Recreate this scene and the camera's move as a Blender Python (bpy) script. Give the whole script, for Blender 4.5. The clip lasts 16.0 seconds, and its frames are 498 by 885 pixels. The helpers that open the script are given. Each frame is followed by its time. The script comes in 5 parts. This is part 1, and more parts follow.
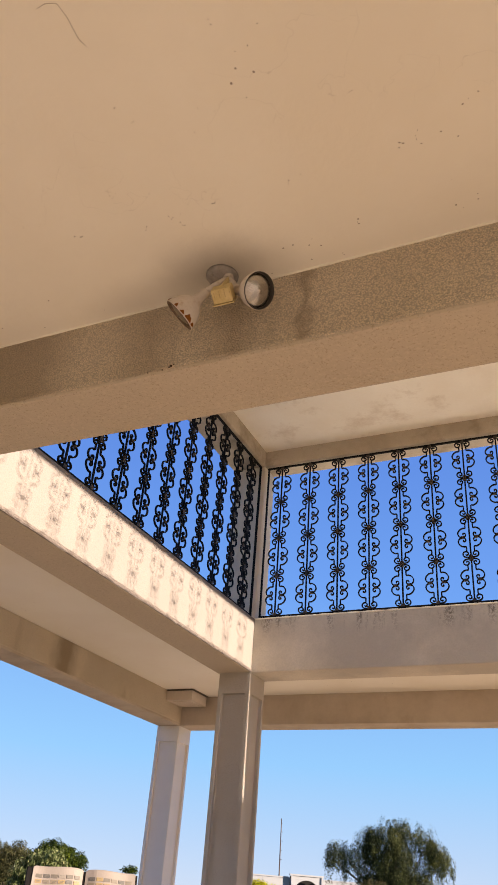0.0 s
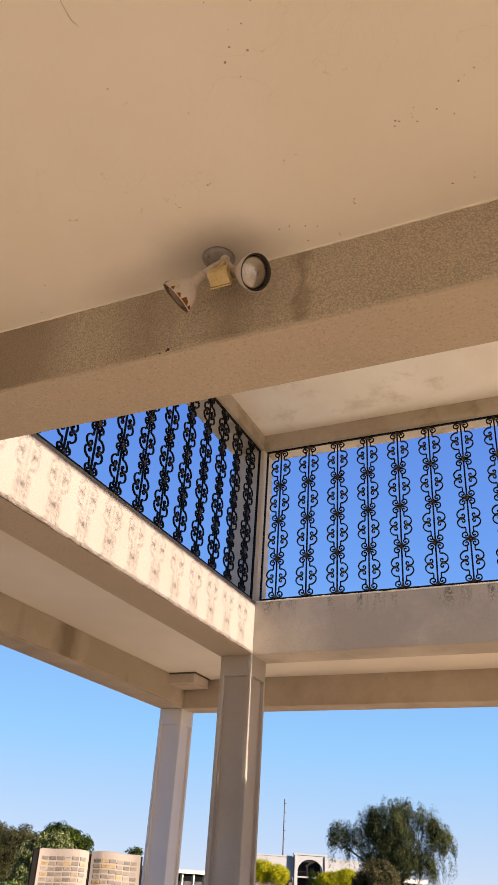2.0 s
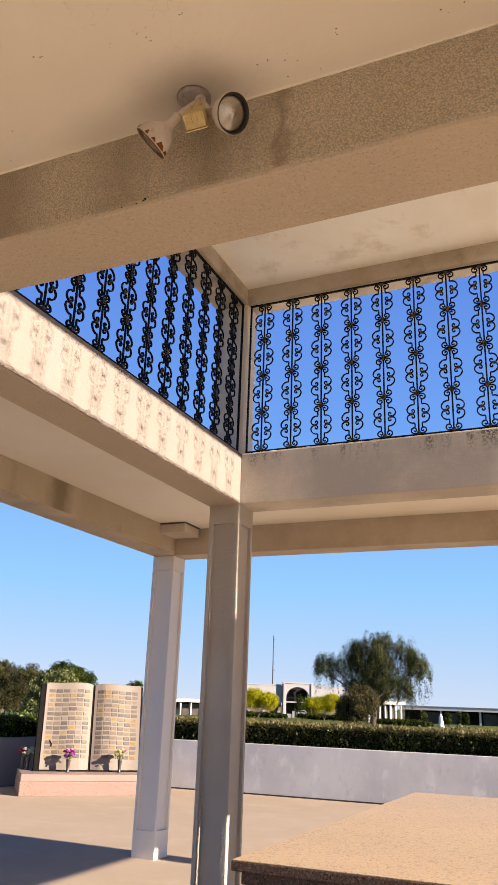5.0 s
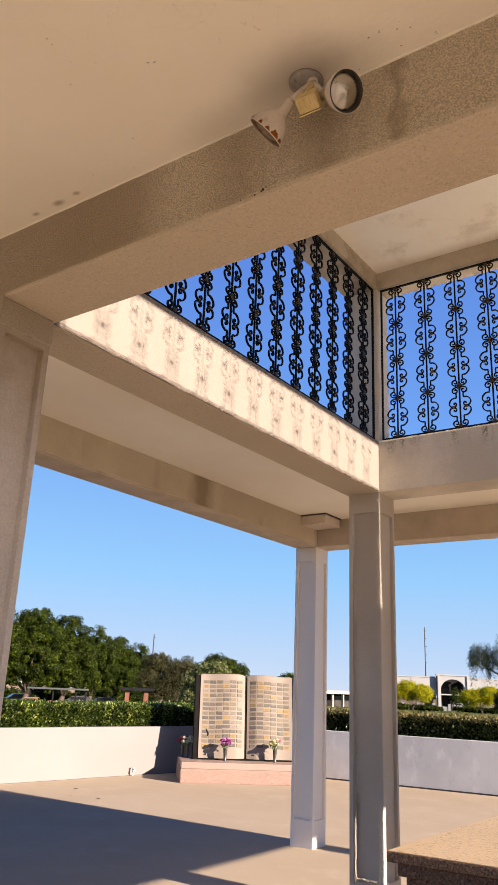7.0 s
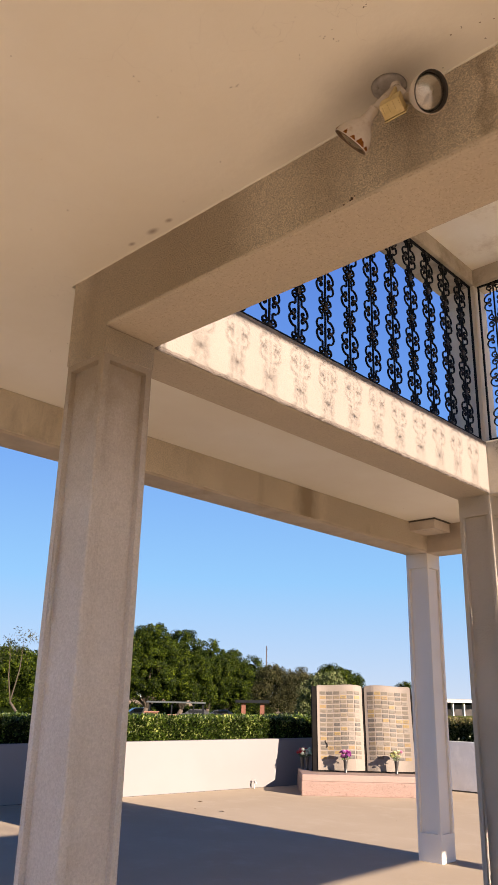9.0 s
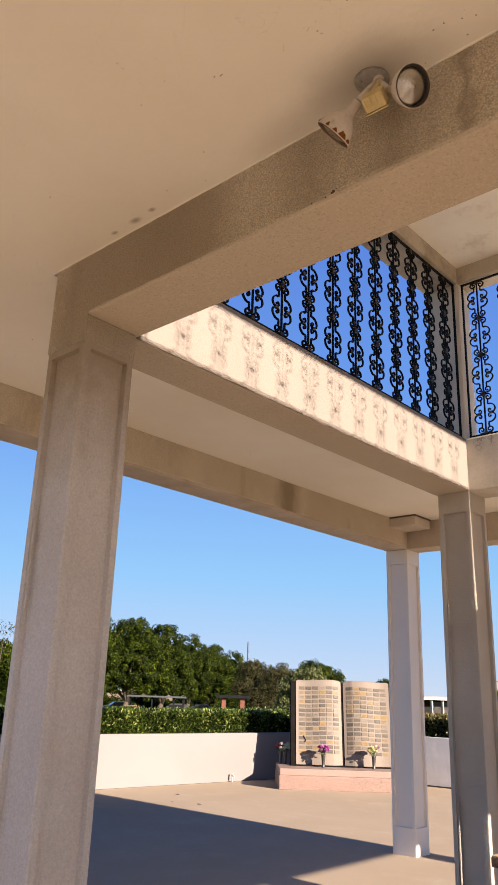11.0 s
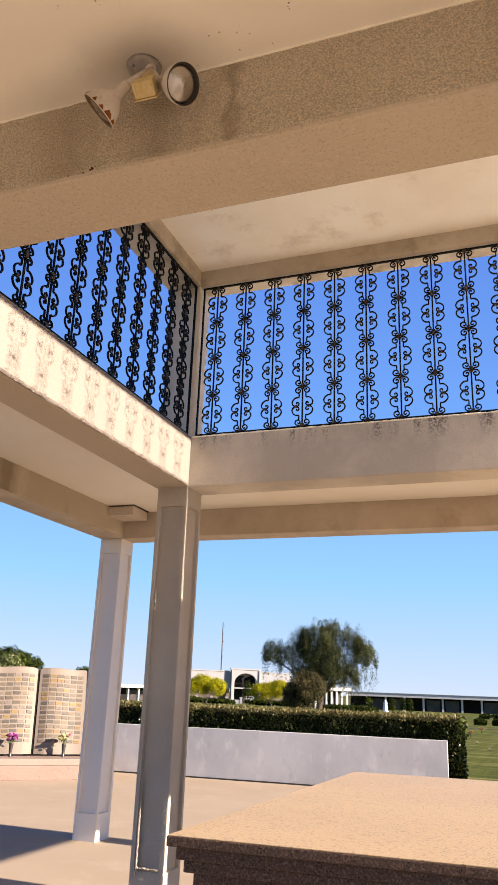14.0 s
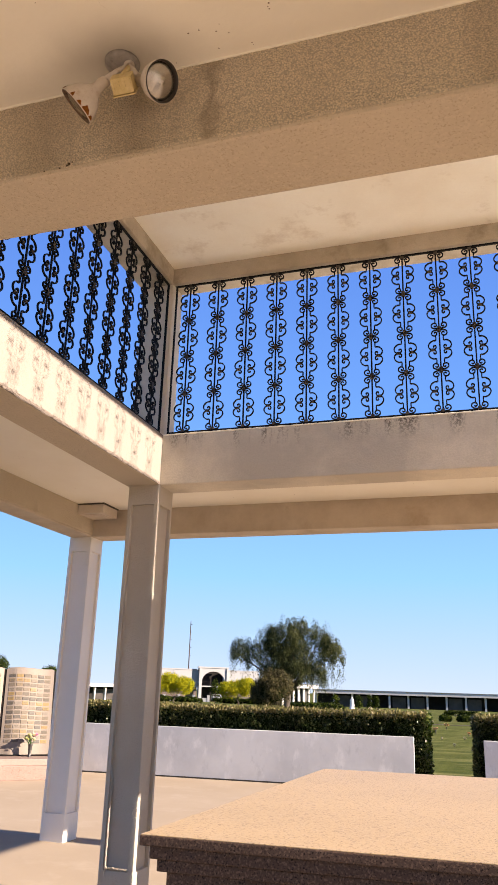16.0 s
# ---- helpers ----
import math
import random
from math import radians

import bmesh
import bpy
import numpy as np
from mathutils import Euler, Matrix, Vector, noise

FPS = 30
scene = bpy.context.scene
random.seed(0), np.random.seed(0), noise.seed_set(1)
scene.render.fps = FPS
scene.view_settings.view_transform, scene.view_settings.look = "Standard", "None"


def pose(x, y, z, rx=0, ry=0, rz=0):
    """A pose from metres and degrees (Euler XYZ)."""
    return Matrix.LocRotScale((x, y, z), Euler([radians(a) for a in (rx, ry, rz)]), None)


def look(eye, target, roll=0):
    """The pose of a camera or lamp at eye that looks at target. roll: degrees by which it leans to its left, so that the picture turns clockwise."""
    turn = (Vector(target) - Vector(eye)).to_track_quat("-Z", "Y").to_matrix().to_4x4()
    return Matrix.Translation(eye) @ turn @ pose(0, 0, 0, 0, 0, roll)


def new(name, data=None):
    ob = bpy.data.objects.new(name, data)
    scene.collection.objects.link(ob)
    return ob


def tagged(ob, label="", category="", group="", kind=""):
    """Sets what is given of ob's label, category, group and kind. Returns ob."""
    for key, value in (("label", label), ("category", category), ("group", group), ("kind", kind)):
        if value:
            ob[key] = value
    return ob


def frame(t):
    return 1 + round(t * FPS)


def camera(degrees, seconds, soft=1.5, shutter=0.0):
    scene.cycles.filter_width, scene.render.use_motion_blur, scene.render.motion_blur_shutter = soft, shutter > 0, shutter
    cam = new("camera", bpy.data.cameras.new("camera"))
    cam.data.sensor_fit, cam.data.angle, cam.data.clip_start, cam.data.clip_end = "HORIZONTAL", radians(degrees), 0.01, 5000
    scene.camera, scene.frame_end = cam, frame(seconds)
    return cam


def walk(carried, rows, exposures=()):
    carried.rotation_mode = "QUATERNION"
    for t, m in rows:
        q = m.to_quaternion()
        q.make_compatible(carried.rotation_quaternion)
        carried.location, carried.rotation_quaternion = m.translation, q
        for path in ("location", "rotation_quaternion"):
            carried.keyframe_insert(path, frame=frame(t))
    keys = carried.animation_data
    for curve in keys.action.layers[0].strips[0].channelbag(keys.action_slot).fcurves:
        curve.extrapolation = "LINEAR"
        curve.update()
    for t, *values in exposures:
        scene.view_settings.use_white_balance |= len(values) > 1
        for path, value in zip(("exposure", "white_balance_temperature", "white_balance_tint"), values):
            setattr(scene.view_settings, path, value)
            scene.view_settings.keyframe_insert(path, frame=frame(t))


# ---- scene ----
cam = camera(36.2, 16.0, 1.12)
PATH = [
    (0, (-0.052, 0.023, 1.7), (-0.8184, 1.5621, 2.7223), 4.8),
    (0.5, (-0.039, 0.038, 1.679), (-0.8154, 1.5622, 2.7161), 5.1),
    (1, (-0.052, 0.03, 1.691), (-0.8234, 1.5583, 2.7259), 4.6),
    (1.5, (-0.05, 0.026, 1.708), (-0.8245, 1.5625, 2.7277), 4.8),
    (2, (-0.051, 0.025, 1.692), (-0.8208, 1.5843, 2.6794), 4),
    (2.5, (-0.036, 0.024, 1.686), (-0.8030, 1.6281, 2.6020), 3.5),
    (3, (-0.047, 0.027, 1.675), (-0.7981, 1.6847, 2.5039), 2.1),
    (3.2, (-0.046, 0.03, 1.674), (-0.7928, 1.7070, 2.4669), 1.7),
    (4.25, (-0.036, 0.015, 1.668), (-0.7837, 1.7448, 2.3499), 1.47),
    (5.3, (-0.027, 0.0, 1.663), (-0.8417, 1.7117, 2.3000), 2.5),
    (5.5, (-0.029, 0.003, 1.658), (-0.8735, 1.7007, 2.2933), 2.6),
    (6, (-0.022, 0.01, 1.652), (-0.9449, 1.6706, 2.2791), 2.8),
    (6.5, (-0.026, 0.012, 1.651), (-1.0347, 1.6244, 2.2701), 2.5),
    (7, (-0.018, 0.033, 1.655), (-1.1194, 1.5852, 2.2702), 2.4),
    (7.5, (-0.016, 0.02, 1.651), (-1.1872, 1.5192, 2.2686), 1.9),
    (8, (-0.024, 0.024, 1.659), (-1.2520, 1.4752, 2.2791), 1.7),
    (8.5, (-0.023, 0.016, 1.666), (-1.2887, 1.4332, 2.2915), 1.3),
    (8.7, (-0.023, 0.013, 1.665), (-1.3038, 1.4152, 2.2942), 1.3),
    (9.75, (-0.006, 0.021, 1.651), (-1.3323, 1.3787, 2.2831), 1.52),
    (10.8, (0.01, 0.03, 1.638), (-1.2827, 1.4222, 2.2610), 2.1),
    (11, (0.002, 0.029, 1.638), (-1.2719, 1.4391, 2.2610), 2),
    (11.5, (0.001, 0.024, 1.64), (-1.2060, 1.4940, 2.2590), 2.3),
    (12, (0.0, 0.01, 1.635), (-1.1045, 1.5580, 2.2542), 2.4),
    (12.5, (-0.001, 0.007, 1.637), (-0.9949, 1.6276, 2.2588), 2.5),
    (13, (-0.001, 0.012, 1.634), (-0.8863, 1.6932, 2.2564), 2.5),
    (13.5, (-0.002, 0.028, 1.635), (-0.7752, 1.7649, 2.2562), 2.4),
    (14, (-0.001, 0.032, 1.634), (-0.6752, 1.8098, 2.2540), 2.2),
    (14.5, (-0.009, 0.027, 1.636), (-0.6072, 1.8317, 2.2549), 2),
    (15, (-0.01, 0.025, 1.643), (-0.5789, 1.8389, 2.2636), 2),
    (15.5, (-0.018, 0.019, 1.637), (-0.5896, 1.8321, 2.2594), 1.9),
    (16, (-0.024, 0.019, 1.634), (-0.6213, 1.8242, 2.2522), 1.8),
]
walk(cam, [(t, look(eye, target, roll)) for t, eye, target, roll in PATH],
     [(0, 1.58, 7380, 14), (3, 1.59, 7380, 14), (6, 1.60, 7380, 14), (7.5, 1.55, 7380, 14), (9, 1.54, 7380, 14), (11, 1.53, 7380, 14), (12.5, 1.57, 7380, 14), (14.5, 1.76, 7380, 14), (16, 1.79, 7380, 14)])

# ---- light ----
SUN_EL, SUN_AZ = 20.7, -0.5         # the sun stands over +x, a hair towards -y
world = bpy.data.worlds.new("sky")
world.use_nodes = True
scene.world = world
wn = world.node_tree.nodes
sky = wn.new("ShaderNodeTexSky")
sky.sky_type = "NISHITA"
sky.sun_disc = False
sky.sun_elevation = radians(SUN_EL)
sky.sun_rotation = radians(90 - SUN_AZ)
sky.altitude, sky.air_density, sky.dust_density, sky.ozone_density = 0, 0.5, 0.0, 4.0
wn["Background"].inputs["Strength"].default_value = 0.055
deep = wn.new("ShaderNodeMix")              # a clear desert sky: pale above the horizon, deep blue overhead
deep.data_type, deep.blend_type = "RGBA", "MIX"
deep.inputs[0].default_value = 0.90
up = wn.new("ShaderNodeSeparateXYZ")
ramp = wn.new("ShaderNodeValToRGB")
els = ramp.color_ramp.elements
els[0].position, els[0].color = 0.0, (3.45, 4.4, 6.1, 1)
els[1].position, els[1].color = 1.0, (0.07, 0.14, 0.38, 1)
for at, col in ((0.14, (1.75, 4.0, 6.95)), (0.34, (0.88, 2.45, 6.5)), (0.62, (0.48, 1.34, 5.1)), (0.80, (0.16, 0.36, 1.1))):
    els.new(at).color = (*col, 1)
links = world.node_tree.links
links.new(wn.new("ShaderNodeTexCoord").outputs["Generated"], up.inputs[0])
links.new(up.outputs["Z"], ramp.inputs[0])
links.new(ramp.outputs[0], deep.inputs[7])
links.new(sky.outputs[0], deep.inputs[6])
links.new(deep.outputs[2], wn["Background"].inputs["Color"])
sun = new("sun", bpy.data.lights.new("sun", "SUN"))
sun.data.energy, sun.data.angle, sun.data.color = 5.0, radians(0.42), (1.0, 0.905, 0.82)
to_sun = Vector((math.cos(radians(SUN_EL)) * math.cos(radians(SUN_AZ)), math.cos(radians(SUN_EL)) * math.sin(radians(SUN_AZ)), math.sin(radians(SUN_EL))))
sun.matrix_world = look(to_sun * 60, (0, 0, 0))


# ---- materials ----
def mat(name, rough=0.8, metal=0.0):
    m = bpy.data.materials.new(name)
    m.use_nodes = True
    nt = m.node_tree
    b = nt.nodes["Principled BSDF"]
    b.inputs["Roughness"].default_value = rough
    b.inputs["Metallic"].default_value = metal
    return m, nt, b


def add(nt, kind, **inputs):
    n = nt.nodes.new("ShaderNode" + kind)
    for k, v in inputs.items():
        n.inputs[k.replace("_", " ")].default_value = v
    return n


def world_pos(nt):
    return nt.nodes.new("ShaderNodeNewGeometry").outputs["Position"]


def noise_fac(nt, vec, scale, detail=4.0, rough=0.55, lo=0.35, hi=0.65):
    n = add(nt, "TexNoise", Scale=scale, Detail=detail, Roughness=rough)
    nt.links.new(vec, n.inputs["Vector"])
    r = nt.nodes.new("ShaderNodeMapRange")
    r.inputs["From Min"].default_value, r.inputs["From Max"].default_value = lo, hi
    nt.links.new(n.outputs[0], r.inputs["Value"])
    return r.outputs[0]


def mix_col(nt, fac, a, b, mode="MIX"):
    m = nt.nodes.new("ShaderNodeMix")
    m.data_type, m.blend_type = "RGBA", mode
    for sock, v in ((m.inputs[0], fac), (m.inputs[6], a), (m.inputs[7], b)):
        if isinstance(v, bpy.types.NodeSocket):
            nt.links.new(v, sock)
        elif isinstance(v, (int, float)):
            sock.default_value = v
        else:
            sock.default_value = (*v, 1.0)
    return m.outputs[2]


def math_node(nt, op, a, b=0.0):
    m = nt.nodes.new("ShaderNodeMath")
    m.operation = op
    for sock, v in zip(m.inputs, (a, b)):
        if isinstance(v, bpy.types.NodeSocket):
            nt.links.new(v, sock)
        else:
            sock.default_value = v
    return m.outputs[0]


def bump(nt, b, height, strength, dist):
    n = nt.nodes.new("ShaderNodeBump")
    n.inputs["Strength"].default_value, n.inputs["Distance"].default_value = strength, dist
    nt.links.new(height, n.inputs["Height"])
    nt.links.new(n.outputs[0], b.inputs["Normal"])


def speckled(name, base, dark, rough=0.85, patch=0.9, grain=120.0, grain_amount=0.25, relief=0.4, depth=0.004, stain=None, stain_lo=0.55, stain_scale=1.7):
    """Painted or bare mineral surface: broad patches, fine grain and relief, in world metres."""
    m, nt, b = mat(name, rough)
    p = world_pos(nt)
    c = mix_col(nt, noise_fac(nt, p, patch, 6, 0.6), base, dark)
    g = noise_fac(nt, p, grain, 3, 0.6, 0.3, 0.7)
    c = mix_col(nt, math_node(nt, "MULTIPLY", g, grain_amount), c, [v * 0.45 for v in base])
    if stain:
        st = noise_fac(nt, p, stain_scale, 7, 0.7, stain_lo, stain_lo + 0.16)
        c = mix_col(nt, math_node(nt, "MULTIPLY", st, 0.75), c, stain)
    nt.links.new(c, b.inputs["Base Color"])
    h = math_node(nt, "ADD", g, math_node(nt, "MULTIPLY", noise_fac(nt, p, grain * 0.3, 2, 0.5, 0.3, 0.7), 0.8))
    bump(nt, b, h, relief, depth)
    return m


def ceiling_paint(name, base, dark, speck, patch=0.9, pits=26.0, spread=0.59):
    """Smooth plaster paint with faint clouds, hairlines and clusters of tiny dark pits."""
    m, nt, b = mat(name, 0.8)
    p = world_pos(nt)
    c = mix_col(nt, noise_fac(nt, p, patch, 6, 0.6), base, dark)
    v = add(nt, "TexVoronoi", Scale=pits)
    nt.links.new(p, v.inputs["Vector"])
    dot = math_node(nt, "LESS_THAN", math_node(nt, "ADD", v.outputs["Distance"], math_node(nt, "MULTIPLY", noise_fac(nt, p, 90, 2, 0.5, 0.3, 0.7), 0.10)), 0.125)
    near = noise_fac(nt, p, 3.2, 4, 0.7, spread - 0.03, spread)
    c = mix_col(nt, math_node(nt, "MULTIPLY", math_node(nt, "MULTIPLY", dot, near), 0.8), c, speck)
    w = add(nt, "TexVoronoi", Scale=1.1)
    w.feature = "DISTANCE_TO_EDGE"
    bend = nt.nodes.new("ShaderNodeVectorMath")
    bend.operation = "ADD"
    nz = add(nt, "TexNoise", Scale=3.0, Detail=5.0)
    nt.links.new(p, nz.inputs["Vector"])
    nt.links.new(p, bend.inputs[0])
    nt.links.new(nz.outputs["Color"], bend.inputs[1])
    nt.links.new(bend.outputs[0], w.inputs["Vector"])
    crack = math_node(nt, "LESS_THAN", w.outputs["Distance"], 0.0012)
    part_of = noise_fac(nt, p, 1.3, 3, 0.6, 0.57, 0.60)
    c = mix_col(nt, math_node(nt, "MULTIPLY", math_node(nt, "MULTIPLY", crack, part_of), 0.14), c, speck)
    for at, wide, deep_in, amount in (((-1.13, 1.84, 3.675), 0.36, 0.26, 0.58), ((-1.42, 1.90, 3.675), 0.50, 0.20, 0.30), ((-2.425, 1.888, 3.675), 0.055, 0.028, 0.9), ((-2.305, 1.88, 3.675), 0.032, 0.02, 0.9), ((-2.58, 1.892, 3.675), 0.035, 0.02, 0.9)):
        shift = nt.nodes.new("ShaderNodeMapping")           # soft shade painted round the lamps; the small last three are brown blotches
        shift.vector_type = "TEXTURE"
        shift.inputs["Location"].default_value = at
        shift.inputs["Scale"].default_value = (wide, deep_in, 1.0)
        nt.links.new(p, shift.inputs["Vector"])
        away = nt.nodes.new("ShaderNodeVectorMath")
        away.operation = "LENGTH"
        nt.links.new(shift.outputs[0], away.inputs[0])
        shade_blotch = nt.nodes.new("ShaderNodeMapRange")
        shade_blotch.interpolation_type = "SMOOTHSTEP"
        shade_blotch.inputs["From Min"].default_value, shade_blotch.inputs["From Max"].default_value = 1.0, 0.05
        nt.links.new(math_node(nt, "ADD", away.outputs["Value"], math_node(nt, "MULTIPLY", noise_fac(nt, p, 4, 3, 0.5, 0.3, 0.7), 0.16)), shade_blotch.inputs["Value"])
        c = mix_col(nt, math_node(nt, "MULTIPLY", shade_blotch.outputs[0], amount), c, (0.20, 0.165, 0.13) if amount < 0.8 else (0.42, 0.34, 0.26))
    nt.links.new(c, b.inputs["Base Color"])
    bump(nt, b, noise_fac(nt, p, 7, 5, 0.6, 0.3, 0.7), 0.10, 0.02)
    return m


CEILING_PAINT = ceiling_paint("ceiling_paint", (0.935, 0.89, 0.775), (0.88, 0.82, 0.69), (0.20, 0.14, 0.10), 0.9, 26.0, 0.60)
STUCCO = speckled("stucco", (0.74, 0.645, 0.53), (0.68, 0.585, 0.47), 0.9, 1.3, 95, 0.20, 0.55, 0.006)


def rough_stucco(name, base, dark, stain, axis="X", patches=(), coarse=1.0):
    """Coarse sprayed stucco; patches are damp stains (place along the axis, half width, strength)."""
    m, nt, b = mat(name, 0.95)
    p = world_pos(nt)
    c = mix_col(nt, noise_fac(nt, p, 1.6, 6, 0.6), base, dark)
    sc = nt.nodes.new("ShaderNodeMapping")
    sc.inputs["Scale"].default_value = (2.3, 2.3, 0.55)
    nt.links.new(p, sc.inputs["Vector"])
    st = noise_fac(nt, sc.outputs[0], 1.0, 5, 0.6, 0.56, 0.64)
    c = mix_col(nt, math_node(nt, "MULTIPLY", st, 0.28), c, stain)
    sep = nt.nodes.new("ShaderNodeSeparateXYZ")
    nt.links.new(p, sep.inputs[0])
    wob = math_node(nt, "MULTIPLY", math_node(nt, "SUBTRACT", noise_fac(nt, p, 9, 4, 0.6, 0.3, 0.7), 0.5), 0.07)
    at = math_node(nt, "ADD", sep.outputs[axis], wob)
    for place, half, strength in patches:
        d = math_node(nt, "ABSOLUTE", math_node(nt, "SUBTRACT", at, place))
        r = nt.nodes.new("ShaderNodeMapRange")
        r.inputs["From Min"].default_value, r.inputs["From Max"].default_value = half, half - min(0.20, half * 1.2)
        nt.links.new(d, r.inputs["Value"])
        c = mix_col(nt, math_node(nt, "MULTIPLY", r.outputs[0], strength), c, stain)
    v = add(nt, "TexVoronoi", Scale=150.0)
    nt.links.new(p, v.inputs["Vector"])
    gap = nt.nodes.new("ShaderNodeMapRange")
    gap.inputs["From Min"].default_value, gap.inputs["From Max"].default_value = 0.42, 0.66
    nt.links.new(v.outputs["Distance"], gap.inputs["Value"])
    g = noise_fac(nt, p, 170, 3, 0.7, 0.44, 0.60)
    c = mix_col(nt, math_node(nt, "MULTIPLY", gap.outputs[0], 0.40 * coarse), c, [q * 0.30 for q in base])
    c = mix_col(nt, math_node(nt, "MULTIPLY", g, 0.32 * min(1.0, coarse + 0.15)), c, [q * 0.40 for q in base])
    nt.links.new(c, b.inputs["Base Color"])
    bump(nt, b, math_node(nt, "SUBTRACT", math_node(nt, "MULTIPLY", g, -0.8), v.outputs["Distance"]), 0.9 * coarse, 0.006)
    return m


TAN, TAN_DARK, DAMP = (0.97, 0.85, 0.67), (0.90, 0.77, 0.58), (0.36, 0.26, 0.155)
STUCCO_ROUGH = speckled("outer_stucco", (0.60, 0.51, 0.405), (0.46, 0.375, 0.285), 0.9, 2.4, 110, 0.12, 0.35, 0.004, stain=(0.40, 0.30, 0.20), stain_lo=0.57)
STUCCO_NEAR = rough_stucco("rough_stucco_near", TAN, TAN_DARK, DAMP, "X", ((-1.75, 1.1, 0.10), (-2.45, 0.66, 0.55), (-2.25, 0.30, 0.25), (-1.47, 0.17, 0.55), (-1.10, 0.12, 0.60), (-0.83, 0.038, 0.80)))
STUCCO_LEFT = rough_stucco("rough_stucco_left", (0.86, 0.75, 0.58), (0.76, 0.64, 0.47), (0.27, 0.185, 0.095), "Y", ((5.85, 0.25, 0.80), (6.85, 0.82, 0.28), (7.75, 0.30, 0.22), (5.0, 0.5, 0.10), (4.2, 0.3, 0.14)), 0.75)
# sunlit court face: stucco with its base colour lowered against the direct sun
STUCCO_SUNLIT = speckled("sunlit_stucco", (0.24, 0.206, 0.179), (0.222, 0.189, 0.163), 0.9, 1.3, 110, 0.10, 0.4, 0.004)


def mouldy(name, base, dark, mould):
    """Plastered sill: grey clouds, and black mould that runs down from its top edge."""
    m, nt, b = mat(name, 0.9)
    p = world_pos(nt)
    c = mix_col(nt, noise_fac(nt, p, 0.9, 5, 0.6, 0.4, 0.6), base, dark)
    mp = nt.nodes.new("ShaderNodeMapping")
    mp.inputs["Scale"].default_value = (5.0, 5.0, 0.7)
    nt.links.new(p, mp.inputs["Vector"])
    run = noise_fac(nt, mp.outputs[0], 1.0, 6, 0.7, 0.49, 0.60)
    sep = nt.nodes.new("ShaderNodeSeparateXYZ")
    nt.links.new(p, sep.inputs[0])
    r = nt.nodes.new("ShaderNodeMapRange")
    r.inputs["From Min"].default_value, r.inputs["From Max"].default_value = 3.61, 3.80
    nt.links.new(sep.outputs["Z"], r.inputs["Value"])
    spots = noise_fac(nt, p, 60, 4, 0.7, 0.45, 0.54)
    f = math_node(nt, "MULTIPLY", math_node(nt, "MULTIPLY", run, r.outputs[0]), spots)
    c = mix_col(nt, f, c, mould)
    g = noise_fac(nt, p, 70, 3, 0.6, 0.35, 0.65)
    c = mix_col(nt, math_node(nt, "MULTIPLY", g, 0.20), c, [q * 0.5 for q in base])
    nt.links.new(c, b.inputs["Base Color"])
    bump(nt, b, g, 0.35, 0.004)
    return m


STUCCO_MOULD = mouldy("mouldy_stucco", (0.77, 0.70, 0.585), (0.53, 0.485, 0.415), (0.05, 0.04, 0.03))
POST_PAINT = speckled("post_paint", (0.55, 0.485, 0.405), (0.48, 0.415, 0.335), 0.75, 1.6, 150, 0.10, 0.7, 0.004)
OUTER_POST = speckled("outer_post_paint", (0.82, 0.77, 0.71), (0.77, 0.72, 0.66), 0.65, 1.2, 110, 0.05, 0.3, 0.003)
FLOOR_CONC = speckled("floor_concrete", (0.400, 0.318, 0.233), (0.358, 0.282, 0.203), 0.75, 0.45, 60, 0.08, 0.15, 0.003, stain=(0.415, 0.334, 0.252), stain_lo=0.52)
FLOOR_CONC.node_tree.nodes["Principled BSDF"].inputs["Specular IOR Level"].default_value = 0.08
FLOOR_CONC.node_tree.nodes["Principled BSDF"].inputs["Roughness"].default_value = 0.8
WALL_WHITE, nt, b = mat("wall_white_paint", 0.75)
p = world_pos(nt)
run = nt.nodes.new("ShaderNodeMapping")             # brushed-out repairs and runs, taller than wide
run.inputs["Scale"].default_value = (1.6, 1.6, 0.8)
nt.links.new(p, run.inputs["Vector"])
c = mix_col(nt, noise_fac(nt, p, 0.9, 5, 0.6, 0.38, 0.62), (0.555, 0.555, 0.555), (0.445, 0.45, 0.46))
c = mix_col(nt, math_node(nt, "MULTIPLY", noise_fac(nt, run.outputs[0], 2.6, 6, 0.65, 0.55, 0.68), 0.50), c, (0.70, 0.69, 0.68))
c = mix_col(nt, math_node(nt, "MULTIPLY", noise_fac(nt, run.outputs[0], 2.9, 5, 0.7, 0.56, 0.68), 0.5), c, (0.36, 0.36, 0.37))
nt.links.new(c, b.inputs["Base Color"])
bump(nt, b, noise_fac(nt, p, 45, 3, 0.6, 0.3, 0.7), 0.08, 0.003)
# same white paint, base colour lowered where the sun strikes the left wall
WALL_SUNLIT = speckled("wall_white_sunlit", (0.215, 0.199, 0.195), (0.202, 0.186, 0.180), 0.75, 0.6, 70, 0.05, 0.15, 0.002)
# paler copy of the post paint: light from the floor put into its colour
POST_LIT, nt, b = mat("post_paint_pale", 0.8)
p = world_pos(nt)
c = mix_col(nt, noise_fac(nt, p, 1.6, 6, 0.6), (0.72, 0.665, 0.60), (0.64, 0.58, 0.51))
sep = nt.nodes.new("ShaderNodeSeparateXYZ")
nt.links.new(p, sep.inputs[0])
spray = nt.nodes.new("ShaderNodeMapRange")          # brown overspray from the beam's stucco coat
spray.inputs["From Min"].default_value, spray.inputs["From Max"].default_value = 2.55, 3.22
